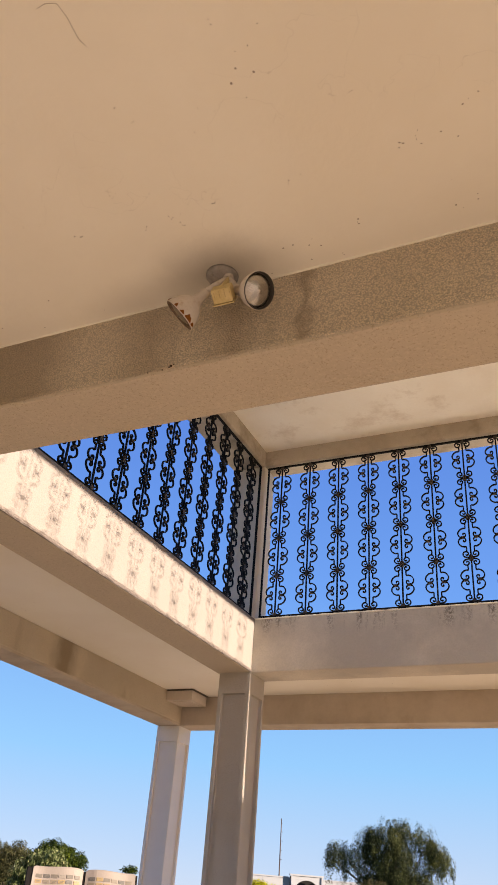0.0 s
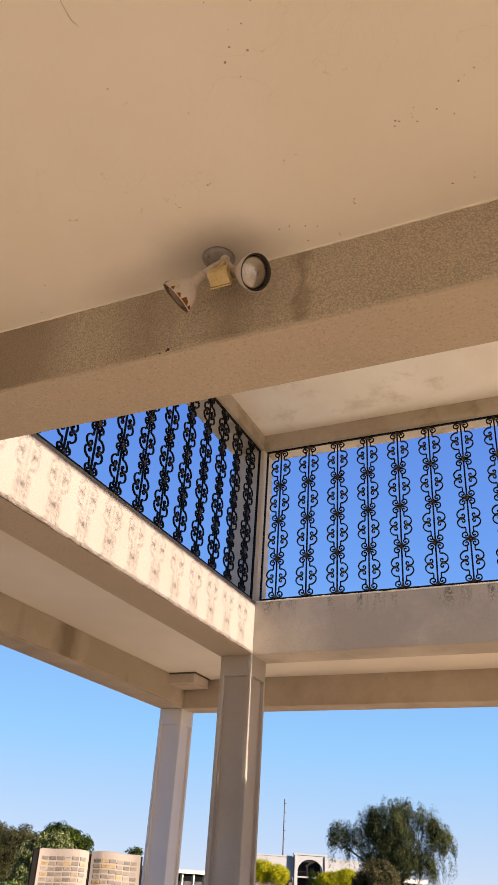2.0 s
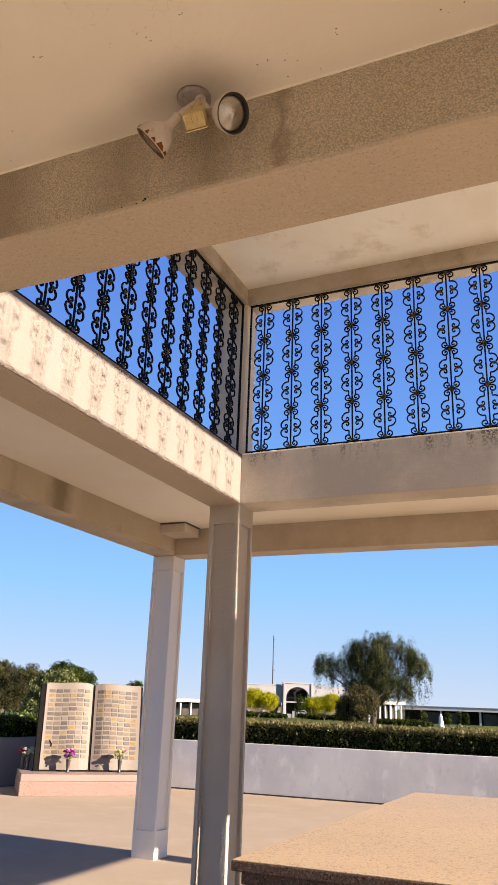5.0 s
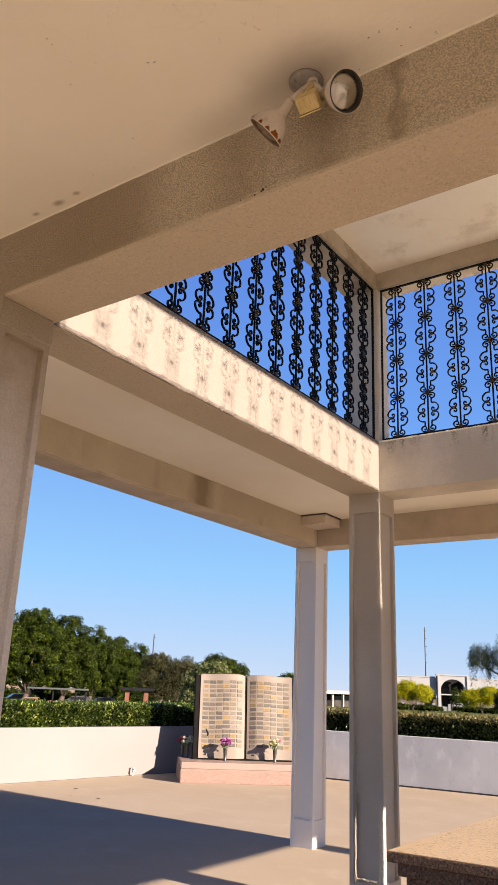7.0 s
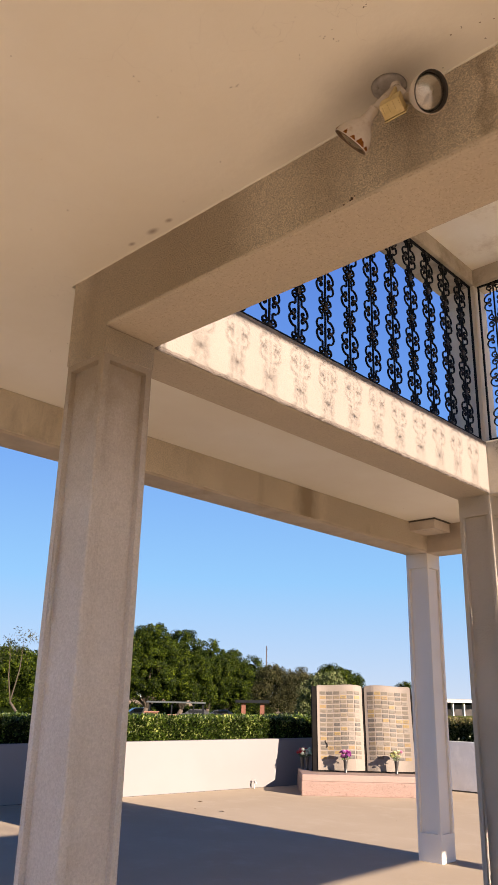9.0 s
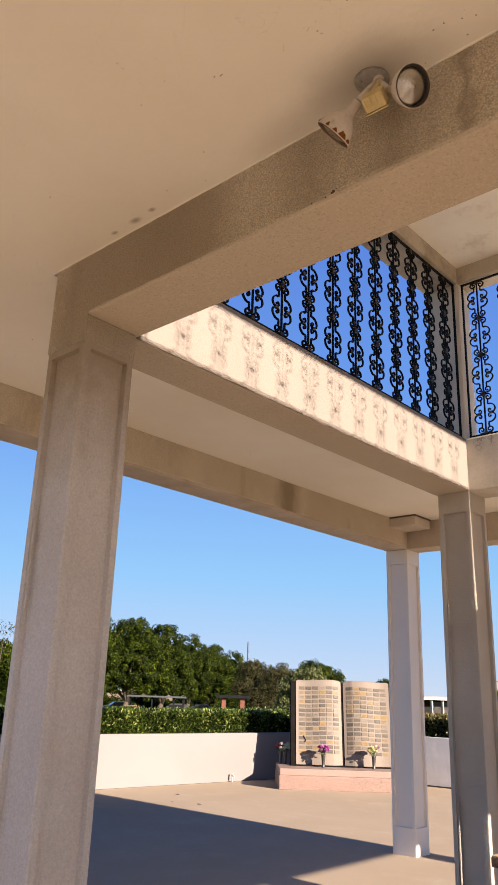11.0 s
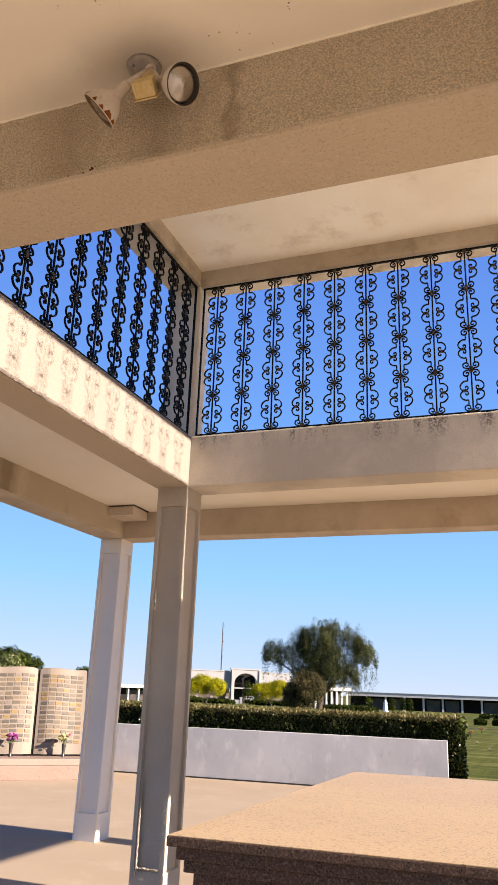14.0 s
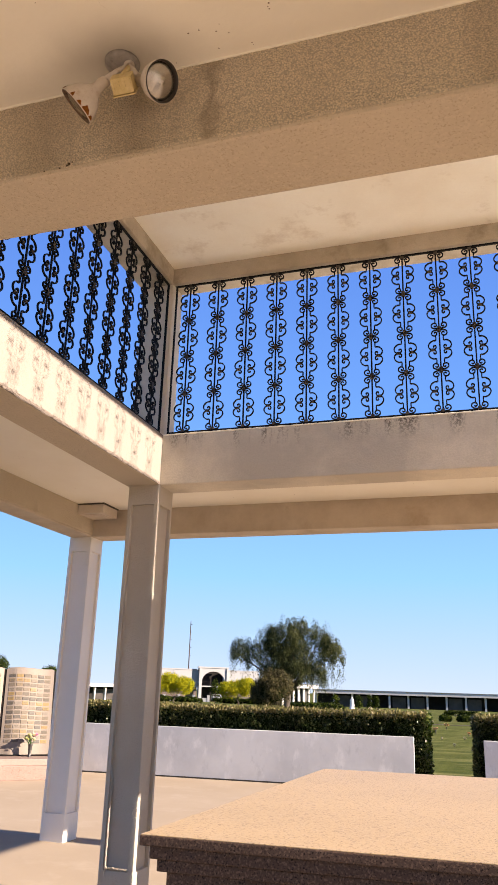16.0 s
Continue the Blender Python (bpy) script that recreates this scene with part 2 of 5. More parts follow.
nt.links.new(math_node(nt, "ADD", sep.outputs["Z"], math_node(nt, "MULTIPLY", noise_fac(nt, p, 7, 5, 0.7, 0.3, 0.7), 0.22)), spray.inputs["Value"])
grit = noise_fac(nt, p, 110, 3, 0.6, 0.3, 0.7)
c = mix_col(nt, math_node(nt, "MULTIPLY", spray.outputs[0], 0.85), c, (0.33, 0.255, 0.17))
c = mix_col(nt, math_node(nt, "MULTIPLY", grit, 0.30), c, (0.20, 0.16, 0.12))
nt.links.new(c, b.inputs["Base Color"])
streak = nt.nodes.new("ShaderNodeMapping")
streak.inputs["Scale"].default_value = (40.0, 40.0, 3.0)
nt.links.new(p, streak.inputs["Vector"])
bump(nt, b, math_node(nt, "ADD", grit, noise_fac(nt, streak.outputs[0], 1.0, 4, 0.6, 0.3, 0.7)), 0.5, 0.004)


def granite(name, base, fleck, pale, amount, size=95.0, rough=0.5):
    """Grained stone: dark flecks and pale crystals a few millimetres across."""
    m, nt, b = mat(name, rough)
    p = world_pos(nt)
    c = mix_col(nt, noise_fac(nt, p, 1.5, 5), base, [q * 0.9 for q in base])
    c = mix_col(nt, math_node(nt, "MULTIPLY", noise_fac(nt, p, size * 0.75, 3, 0.6, 0.52, 0.62), 0.6), c, pale)
    c = mix_col(nt, math_node(nt, "MULTIPLY", noise_fac(nt, p, size, 4, 0.7, 0.56, 0.62), amount), c, fleck)
    nt.links.new(c, b.inputs["Base Color"])
    bump(nt, b, noise_fac(nt, p, 95, 4, 0.7, 0.3, 0.7), 0.15, 0.002)
    return m


STUCCO_WARM = granite("warm_stucco", (0.565, 0.48, 0.365), (0.28, 0.20, 0.13), (0.61, 0.52, 0.40), 0.42, 110.0, 0.9)
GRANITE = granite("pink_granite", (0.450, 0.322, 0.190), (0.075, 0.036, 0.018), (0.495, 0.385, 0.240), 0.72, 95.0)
# near-black copy: shade on the tomb's sides and mouldings put into the stone
GRANITE_SHADED = granite("shaded_granite", (0.072, 0.046, 0.035), (0.004, 0.003, 0.002), (0.19, 0.125, 0.092), 0.98, 150.0, 0.7)
GRANITE_SHADED.node_tree.nodes["Principled BSDF"].inputs["Specular IOR Level"].default_value = 0.2
PLINTH_FINE = granite("plinth_granite_fine", (0.296, 0.205, 0.170), (0.15, 0.09, 0.07), (0.335, 0.245, 0.205), 0.45, 70.0)
PLINTH_STONE = granite("plinth_granite", (0.274, 0.178, 0.144), (0.070, 0.035, 0.026), (0.335, 0.241, 0.200), 0.85, 55.0)
PAGE_STONE = speckled("page_stone", (0.231, 0.186, 0.150), (0.204, 0.164, 0.130), 0.7, 2.0, 70, 0.22, 0.1, 0.002)
LAWN, nt, b = mat("lawn_grass", 0.95)
p = world_pos(nt)
c = mix_col(nt, noise_fac(nt, p, 0.5, 5, 0.6), (0.064, 0.080, 0.015), (0.110, 0.118, 0.027))
for turn, size, lo, amount, tint in ((-2, (2.2, 0.035, 1.0), 0.47, 0.28, (0.15, 0.155, 0.038)), (8, (0.35, 1.5, 1.0), 0.52, 0.75, (0.27, 0.245, 0.095)), (4, (0.5, 1.9, 1.0), 0.56, 0.7, (0.028, 0.040, 0.010))):
    row = nt.nodes.new("ShaderNodeMapping")             # mowing stripes, dry streaks and rows of sunk markers
    row.inputs["Scale"].default_value = size
    row.inputs["Rotation"].default_value = (0, 0, radians(turn))
    nt.links.new(p, row.inputs["Vector"])
    c = mix_col(nt, math_node(nt, "MULTIPLY", noise_fac(nt, row.outputs[0], 1.0, 5, 0.65, lo, lo + 0.12), amount), c, tint)
g = noise_fac(nt, p, 30, 3, 0.6, 0.3, 0.7)
c = mix_col(nt, math_node(nt, "MULTIPLY", g, 0.45), c, (0.030, 0.046, 0.010))
b.inputs["Specular IOR Level"].default_value = 0.05
nt.links.new(c, b.inputs["Base Color"])
bump(nt, b, g, 0.5, 0.03)


def plain(name, col, rough=0.6, metal=0.0, var=0.15, scale=20.0, gloss=0.5):
    m, nt, b = mat(name, rough, metal)
    b.inputs["Specular IOR Level"].default_value = gloss
    c = mix_col(nt, noise_fac(nt, world_pos(nt), scale, 5, 0.6), col, [v * (1 - var) for v in col])
    nt.links.new(c, b.inputs["Base Color"])
    return m


def foliage(name, a, b_col, tip=None, gloss=0.5, glow=0.25, clump=0.0):
    """Leaves: a colour of its own for each leaf, some light passes through."""
    m, nt, b = mat(name, gloss)
    b.inputs["Specular IOR Level"].default_value = 0.5 if gloss < 0.45 else 0.08
    rnd = nt.nodes.new("ShaderNodeNewGeometry").outputs["Random Per Island"]
    c = mix_col(nt, rnd, a, b_col)
    if tip:
        f = math_node(nt, "GREATER_THAN", math_node(nt, "FRACT", math_node(nt, "MULTIPLY", rnd, 37.0)), 0.82)
        c = mix_col(nt, f, c, tip)
    if clump:                       # whole sprays are darker than their neighbours
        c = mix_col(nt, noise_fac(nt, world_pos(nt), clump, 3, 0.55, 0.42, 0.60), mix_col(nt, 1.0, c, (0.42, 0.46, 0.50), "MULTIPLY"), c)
    nt.links.new(c, b.inputs["Base Color"])
    tr = nt.nodes.new("ShaderNodeBsdfTranslucent")
    nt.links.new(c, tr.inputs["Color"])
    mx = nt.nodes.new("ShaderNodeMixShader")
    mx.inputs[0].default_value = glow
    nt.links.new(b.outputs[0], mx.inputs[1])
    nt.links.new(tr.outputs[0], mx.inputs[2])
    nt.links.new(mx.outputs[0], nt.nodes["Material Output"].inputs["Surface"])
    return m


IRON = plain("black_iron", (0.007, 0.006, 0.0055), 0.65, 0.0, 0.3, 60, 0.15)
IRON_WORN = plain("worn_iron", (0.045, 0.030, 0.020), 0.6, 0.0, 0.5, 90)
BARK = plain("bark", (0.10, 0.075, 0.055), 0.9, 0, 0.5, 6)
BUILDING_WHITE = plain("building_white", (0.296, 0.296, 0.300), 0.7, 0, 0.06, 0.6)
ARCADE_WHITE = plain("arcade_white", (0.52, 0.51, 0.50), 0.75, 0, 0.10, 0.8)
# near-black colour for the shade in entrance and bays; also the balcony rail
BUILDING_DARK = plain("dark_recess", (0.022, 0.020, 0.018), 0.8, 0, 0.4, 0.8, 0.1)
STEEL_MAST = plain("mast_steel", (0.055, 0.036, 0.034), 0.6, 0, 0.3, 2)


# ---- mesh helpers ----
def mesh_of(name, bm, material):
    me = bpy.data.meshes.new(name)
    bm.to_mesh(me)
    bm.free()
    me.materials.append(material)
    return me


def part(name, bm, material, parent, label=""):
    ob = new(name, mesh_of(name, bm, material))
    if parent is not None:
        ob.parent = parent
    if label:
        tagged(ob, label)
    return ob


def thing(name, at, label, category, group="", kind=""):
    ob = new(name)
    ob.location = at
    ob.empty_display_size = 0.1
    return tagged(ob, label, category, group, kind)


def setting(name, bm, material, label, category):
    return tagged(part(name, bm, material, None), label, category, "", "structure")


def box(bm, x0, x1, y0, y1, z0, z1, round_by=0.0, m=None):
    made = bmesh.ops.create_cube(bm, size=1.0)["verts"]
    for v in made:
        v.co = Vector((x0 + (v.co.x + 0.5) * (x1 - x0), y0 + (v.co.y + 0.5) * (y1 - y0), z0 + (v.co.z + 0.5) * (z1 - z0)))
    if round_by:
        edges = list({e for v in made for e in v.link_edges})
        got = bmesh.ops.bevel(bm, geom=edges, offset=round_by, segments=2, affect="EDGES", profile=0.6)
        made = list({v for f in got["faces"] for v in f.verts} | {v for v in made if v.is_valid})
    if m is not None:
        for v in made:
            v.co = m @ v.co
    return made


def tube(bm, points, radii, sides=8, cap=True):
    """A tapered tube along points."""
    rings = []
    pts = [Vector(p) for p in points]
    if not hasattr(radii, "__len__"):
        radii = [radii] * len(pts)
    for i, p in enumerate(pts):
        d = (pts[min(i + 1, len(pts) - 1)] - pts[max(i - 1, 0)]).normalized()
        a = d.orthogonal().normalized() if i == 0 else (a - d * a.dot(d)).normalized()
        b = d.cross(a)
        rings.append([bm.verts.new(p + (a * math.cos(2 * math.pi * k / sides) + b * math.sin(2 * math.pi * k / sides)) * radii[i]) for k in range(sides)])
    for r, s in zip(rings, rings[1:]):
        for k in range(sides):
            bm.faces.new((r[k], r[(k + 1) % sides], s[(k + 1) % sides], s[k]))
    if cap:
        bm.faces.new(rings[0][::-1])
        bm.faces.new(rings[-1])
    return bm


def lathe(bm, profile, m=None, sides=24):
    """Turns (radius, height) pairs round z."""
    m = m or Matrix()
    rings = [[bm.verts.new(m @ Vector((r * math.cos(2 * math.pi * k / sides), r * math.sin(2 * math.pi * k / sides), z))) for k in range(sides)] for r, z in profile]
    for r, s in zip(rings, rings[1:]):
        for k in range(sides):
            bm.faces.new((r[k], r[(k + 1) % sides], s[(k + 1) % sides], s[k]))
    return bm


def smooth(ob):
    for f in ob.data.polygons:
        f.use_smooth = True
    return ob


# ---- the pavilion's plan ----
IX0, IX1, IY0, IY1 = -2.82, 1.04, 2.26, 5.99        # the inner opening
BW = 0.32                                            # width of beams and inner posts
OX0, OX1, OY0, OY1 = -5.0, 3.93, -0.25, 8.47         # outside of the outer beams
OW = 0.30
Z_BEAM, Z_OUT, Z_CEIL, Z_SILL, Z_LINT, Z_TOP = 3.34, 3.355, 3.675, 3.81, 5.35, 5.51


def ground_z(x, y):
    d = math.hypot(x, y)
    az = math.degrees(math.atan2(x, y))
    k = 0.0055 + 0.012 * min(1.0, max(0.0, (-36 - az) / 8))
    return -0.04 - k * max(0.0, min(d, 400) - 19)


# ground: one sheet out to the horizon
bm = bmesh.new()
rad = [0.0, 8, 14, 19, 26, 36, 50, 70, 95, 130, 180, 260, 400, 700, 1400, 3000]
rings = []
for r in rad:
    rings.append([bm.verts.new((r * math.sin(2 * math.pi * k / 96), r * math.cos(2 * math.pi * k / 96), ground_z(r * math.sin(2 * math.pi * k / 96), r * math.cos(2 * math.pi * k / 96)))) for k in range(96)] if r else [bm.verts.new((0, 0, -0.04))] * 96)
for r, s in zip(rings, rings[1:]):
    for k in range(96):
        vs = [r[k], s[k], s[(k + 1) % 96], r[(k + 1) % 96]]
        bm.faces.new(list(dict.fromkeys(vs)))
bmesh.ops.recalc_face_normals(bm, faces=bm.faces)
setting("ground", bm, LAWN, "mown green cemetery lawn with dry streaks", "lawn")

bm = bmesh.new()
box(bm, -11.6, 26, -26, 15.12, -0.3, 0.0)
setting("floor", bm, FLOOR_CONC, "smooth tan concrete patio floor, clean and sunlit", "floor")


# ---- pavilion structure ----
def post(name, x0, y0, w, z1, material, label):
    """A square post with a sunk panel on each face and softened corners."""
    bm = bmesh.new()
    lv = [0.0, 0.24, z1 - 0.13, z1]
    cs = [(x0, y0), (x0 + w, y0), (x0 + w, y0 + w), (x0, y0 + w)]
    rows = [[bm.verts.new((x, y, z)) for x, y in cs] for z in lv]
    mids = []
    for i in range(3):
        for k in range(4):
            f = bm.faces.new((rows[i][k], rows[i][(k + 1) % 4], rows[i + 1][(k + 1) % 4], rows[i + 1][k]))
            if i == 1:
                mids.append(f)
    bm.faces.new(rows[0][::-1])
    bm.faces.new(rows[-1])
    bm.edges.ensure_lookup_table()
    corner = [e for e in bm.edges if abs(e.verts[0].co.x - e.verts[1].co.x) + abs(e.verts[0].co.y - e.verts[1].co.y) < 1e-6]
    bm.normal_update()
    bmesh.ops.inset_individual(bm, faces=mids, thickness=0.055, depth=0.0)
    bmesh.ops.inset_individual(bm, faces=mids, thickness=0.006, depth=-0.028)
    bmesh.ops.bevel(bm, geom=[e for e in corner if e.is_valid], offset=0.009, segments=3, affect="EDGES", profile=0.5)
    bmesh.ops.recalc_face_normals(bm, faces=bm.faces)
    return setting(name, bm, material, label, "post")


# the fourth post, unseen, is set back 0.03 to widen the sunlit strip
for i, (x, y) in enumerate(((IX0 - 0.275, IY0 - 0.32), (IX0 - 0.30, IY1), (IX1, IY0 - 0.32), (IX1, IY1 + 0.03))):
    post(f"inner_post_{i + 1}", x, y, 0.30, Z_BEAM, POST_PAINT if y > IY0 else POST_LIT, "square beige stuccoed post with sunk panels")
for i, (x, y) in enumerate(((OX0, OY0), (OX0, OY1 - OW), (OX1 - OW, OY0), (OX1 - OW, OY1 - OW))):
    post(f"outer_post_{i + 1}", x, y, 0.295, Z_OUT, OUTER_POST, "square white-painted post with sunk panels on the terrace")


def stucco_grains(parent, x0, x1, y, z1, seed, material):
    """Coarse grains of stucco left standing on a post's face, thickest along its corner and panel edge."""
    q = random.Random(seed)
    bm = bmesh.new()
    for k in range(2600):
        kind = q.random()
        z = q.uniform(0.02, z1)
        if kind < 0.72:
            x = x1 - 0.006 - 0.055 * q.random() ** 1.8
        elif kind < 0.86:
            x = x0 + q.uniform(0.045, 0.066)
        else:
            x, z = q.uniform(x0 + 0.02, x1 - 0.01), q.uniform(0.02, 0.23)
        r, h = q.uniform(0.0018, 0.0045), q.uniform(0.0012, 0.0030)
        if 0.25 < z < z1 - 0.18 and x1 - x > 0.052 and x - x0 > 0.052:
            continue
        base = [bm.verts.new((x + sx * r, y + 0.001, z + sz * r * q.uniform(0.7, 1.6))) for sx, sz in ((-1, -1), (1, -1), (1, 1), (-1, 1))]
        tip = bm.verts.new((x, y - h, z))
        for i in range(4):
            bm.faces.new((base[i], base[(i + 1) % 4], tip))
    for k in range(420):            # a ragged bead stands proud along the panel's edge
        low = q.random() < 0.86
        z = q.uniform(0.24, 0.92) if low else q.uniform(1.95, 2.40)
        x = x0 + 0.056 + q.uniform(-0.004, 0.006)
        if low and q.random() < 0.18:
            x, z = q.uniform(x0 + 0.05, x1 - 0.06), 0.298 + q.uniform(-0.005, 0.005)
        r, h = q.uniform(0.0025, 0.0055), q.uniform(0.003, 0.009) * (1.0 if low else 0.6)
        base = [bm.verts.new((x + sx * r, y + 0.002, z + sz * r * q.uniform(0.8, 2.2))) for sx, sz in ((-1, -1), (1, -1), (1, 1), (-1, 1))]
        tip = bm.verts.new((x, y - h, z))
        for i in range(4):
            bm.faces.new((base[i], base[(i + 1) % 4], tip))
    ob = part("stucco_grain", bm, material, parent)
    tagged(ob, "coarse stucco grains on the corner", kind="stuff")


stucco_grains(bpy.data.objects["inner_post_2"], IX0 - 0.30, IX0, IY1, Z_BEAM, 8, POST_PAINT)
stucco_grains(bpy.data.objects["inner_post_1"], IX0 - 0.275, IX0 + 0.025, IY0 - 0.32, Z_BEAM, 9, POST_LIT)


def beam(name, x0, x1, y0, y1, z0, z1, material, label, r=0.012):
    bm = bmesh.new()
    box(bm, x0, x1, y0, y1, z0, z1, r)
    return setting(name, bm, material, label, "beam")


LB = "beige rough-stuccoed ring beam carrying the lantern"
beam("inner_beam_near", IX0 - 0.274, IX1 + BW, IY0 - BW, IY0, Z_BEAM, Z_SILL, STUCCO_WARM, LB)
beam("inner_beam_far", IX0 - BW, IX1 + BW, IY1, IY1 + BW, Z_BEAM, Z_SILL, STUCCO_MOULD, LB)
beam("inner_beam_left", IX0 - BW, IX0 - 0.012, IY0, IY1, Z_BEAM + 0.002, Z_SILL - 0.002, STUCCO_WARM, LB)
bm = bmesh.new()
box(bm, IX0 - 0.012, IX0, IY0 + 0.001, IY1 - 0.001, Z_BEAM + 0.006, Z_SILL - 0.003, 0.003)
setting("plaster_face_court", bm, STUCCO_SUNLIT, "smooth plaster face of the beam, coloured darker against the sun", "plaster")
beam("inner_beam_right", IX1, IX1 + BW, IY0, IY1, Z_BEAM + 0.002, Z_SILL - 0.002, STUCCO, LB)
LB = "beige stuccoed outer beam with brown water stains"
beam("outer_beam_near", OX0, OX1, OY0, OY0 + OW, Z_OUT, Z_SILL, STUCCO_ROUGH, LB)
beam("outer_beam_far", OX0, OX1, OY1 - OW, OY1, Z_OUT, Z_SILL, STUCCO_ROUGH, LB)
beam("outer_beam_left", OX0, OX0 + OW, OY0 + OW, OY1 - OW, Z_OUT + 0.002, Z_SILL - 0.002, STUCCO_ROUGH, LB)
beam("outer_beam_right", OX1 - OW, OX1, OY0 + OW, OY1 - OW, Z_OUT + 0.002, Z_SILL - 0.002, STUCCO_ROUGH, LB)

bm = bmesh.new()
for x0, x1, y0, y1 in ((OX0 + OW, OX1 - OW, OY0 + OW, IY0 - BW), (OX0 + OW, OX1 - OW, IY1 + BW, OY1 - OW), (OX0 + OW, IX0 - BW, IY0 - BW, IY1 + BW), (IX1 + BW, OX1 - OW, IY0 - BW, IY1 + BW)):
    box(bm, x0, x1, y0, y1, Z_CEIL, Z_SILL - 0.02)
setting("ceiling", bm, CEILING_PAINT, "smooth cream painted plaster ceiling over the walkway", "ceiling")


def stucco_coat(name, p0, p1, out, z0, z1, seed, material):
    """A thin sprayed coat on a beam's face, its lower edge ragged."""
    p0, p1 = Vector((*p0, 0)), Vector((*p1, 0))
    n = int((p1 - p0).length / 0.025)
    o = Vector((*out, 0))
    bm = bmesh.new()
    rows = []
    for i in range(n + 1):
        p = p0.lerp(p1, i / n)
        j = noise.noise(Vector((p.x * 9 + seed, p.y * 9, 0))) * 0.006 + noise.noise(Vector((p.x * 31 + seed, p.y * 31, 5))) * 0.006
        k = noise.noise(Vector((p.x * 17, p.y * 17, seed))) * 0.004
        rows.append([bm.verts.new(p + o * d + Vector((0, 0, z))) for d, z in ((0.0005, z0 + j - 0.004), (0.006, z0 + j + 0.004), (0.006, z1 + k - 0.006), (0.0005, z1 + k - 0.002))])
    for r, q in zip(rows, rows[1:]):
        for k in range(3):
            bm.faces.new((r[k], q[k], q[k + 1], r[k + 1]))
    bmesh.ops.recalc_face_normals(bm, faces=bm.faces)
    setting(name, bm, material, "coarse sprayed brown stucco coat with damp stains", "stucco")


stucco_coat("stucco_coat_near", (IX0 - 0.272, IY0 - BW), (IX1 + BW, IY0 - BW), (0, -1), Z_BEAM + 0.020, Z_CEIL, 3, STUCCO_NEAR)
stucco_coat("stucco_coat_post_front", (IX0 - 0.272, IY0 - BW), (IX0 + 0.031, IY0 - BW), (0, -1), Z_BEAM - 0.135, Z_BEAM + 0.030, 4, STUCCO_NEAR)
stucco_coat("stucco_coat_post_side", (IX0 + 0.025, IY0 - BW - 0.006), (IX0 + 0.025, IY0 - 0.022), (1, 0), Z_BEAM - 0.135, Z_BEAM - 0.002, 4, STUCCO_NEAR)
stucco_coat("stucco_coat_left", (OX0 + OW, OY0 + OW), (OX0 + OW, OY1 - OW - 0.002), (1, 0), Z_OUT + 0.03, Z_CEIL, 6, STUCCO_LEFT)

# lower edge, its base colour cut like that of the sunlit face
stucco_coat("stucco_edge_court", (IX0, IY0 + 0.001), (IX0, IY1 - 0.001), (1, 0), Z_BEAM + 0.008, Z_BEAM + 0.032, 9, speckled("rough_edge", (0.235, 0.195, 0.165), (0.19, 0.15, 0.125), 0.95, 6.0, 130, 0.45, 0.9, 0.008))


def plaster_bead(name, p0, p1, seed):
    """An uneven bead of plaster along an edge."""
    p0, p1 = Vector(p0), Vector(p1)
    n = int((p1 - p0).length / 0.03)
    bm = bmesh.new()
    pts = [p0.lerp(p1, i / n) for i in range(n + 1)]
    tube(bm, pts, [0.006 + 0.005 * noise.noise(Vector((i * 0.45, seed, 0))) for i in range(n + 1)], 6)
    setting(name, bm, CEILING_PAINT, "uneven pale plaster bead along the edge", "trim")


plaster_bead("ceiling_trim_near", (IX0 - 0.272, IY0 - BW - 0.005, Z_CEIL), (IX1 + BW, IY0 - BW - 0.005, Z_CEIL), 2)
# pale bead added to stand for the sunlit line along the sill top
plaster_bead("sill_sunline_far", (IX0 + 0.004, IY1 - 0.001, Z_SILL - 0.004), (IX1 - 0.004, IY1 - 0.001, Z_SILL - 0.004), 5)

# lantern: corner piers, lintel, upper ceiling
LW, LF = 0.345, 0.235
for i, (x, y, deep_in) in enumerate(((IX0 - BW, IY0 - BW, BW), (IX0 - BW, IY1, LF), (IX1, IY0 - BW, BW), (IX1, IY1, LF))):
    beam(f"lantern_pier_{i + 1}", x, x + BW, y, y + deep_in, Z_SILL, Z_LINT, STUCCO, "beige stuccoed corner pier of the roof lantern")
LINTEL = speckled("stained_stucco", (0.58, 0.49, 0.38), (0.44, 0.36, 0.265), 0.9, 2.6, 95, 0.18, 0.4, 0.005, stain=(0.28, 0.22, 0.145), stain_lo=0.53, stain_scale=3.0)
LB = "beige stuccoed lintel under the raised roof"
beam("lintel_near", IX0 - LW, IX1 + LW, IY0 - LW, IY0, Z_LINT, Z_TOP + 0.06, LINTEL, LB)
beam("lintel_far", IX0 - LW, IX1 + LW, IY1, IY1 + LF, Z_LINT, Z_TOP + 0.06, LINTEL, LB)
beam("lintel_left", IX0 - LW, IX0, IY0, IY1, Z_LINT + 0.002, Z_TOP + 0.058, LINTEL, LB)
beam("lintel_right", IX1, IX1 + LW, IY0, IY1, Z_LINT + 0.002, Z_TOP + 0.058, LINTEL, LB)
bm = bmesh.new()
box(bm, IX0, IX1, IY0, IY1, Z_TOP, Z_TOP + 0.1)
setting("lantern_ceiling", bm, speckled("stained_ceiling", (0.96, 0.90, 0.78), (0.88, 0.79, 0.65), 0.9, 1.1, 60, 0.05, 0.15, 0.003, stain=(0.62, 0.50, 0.36), stain_lo=0.56), "stained cream ceiling of the raised roof", "ceiling")
bm = bmesh.new()
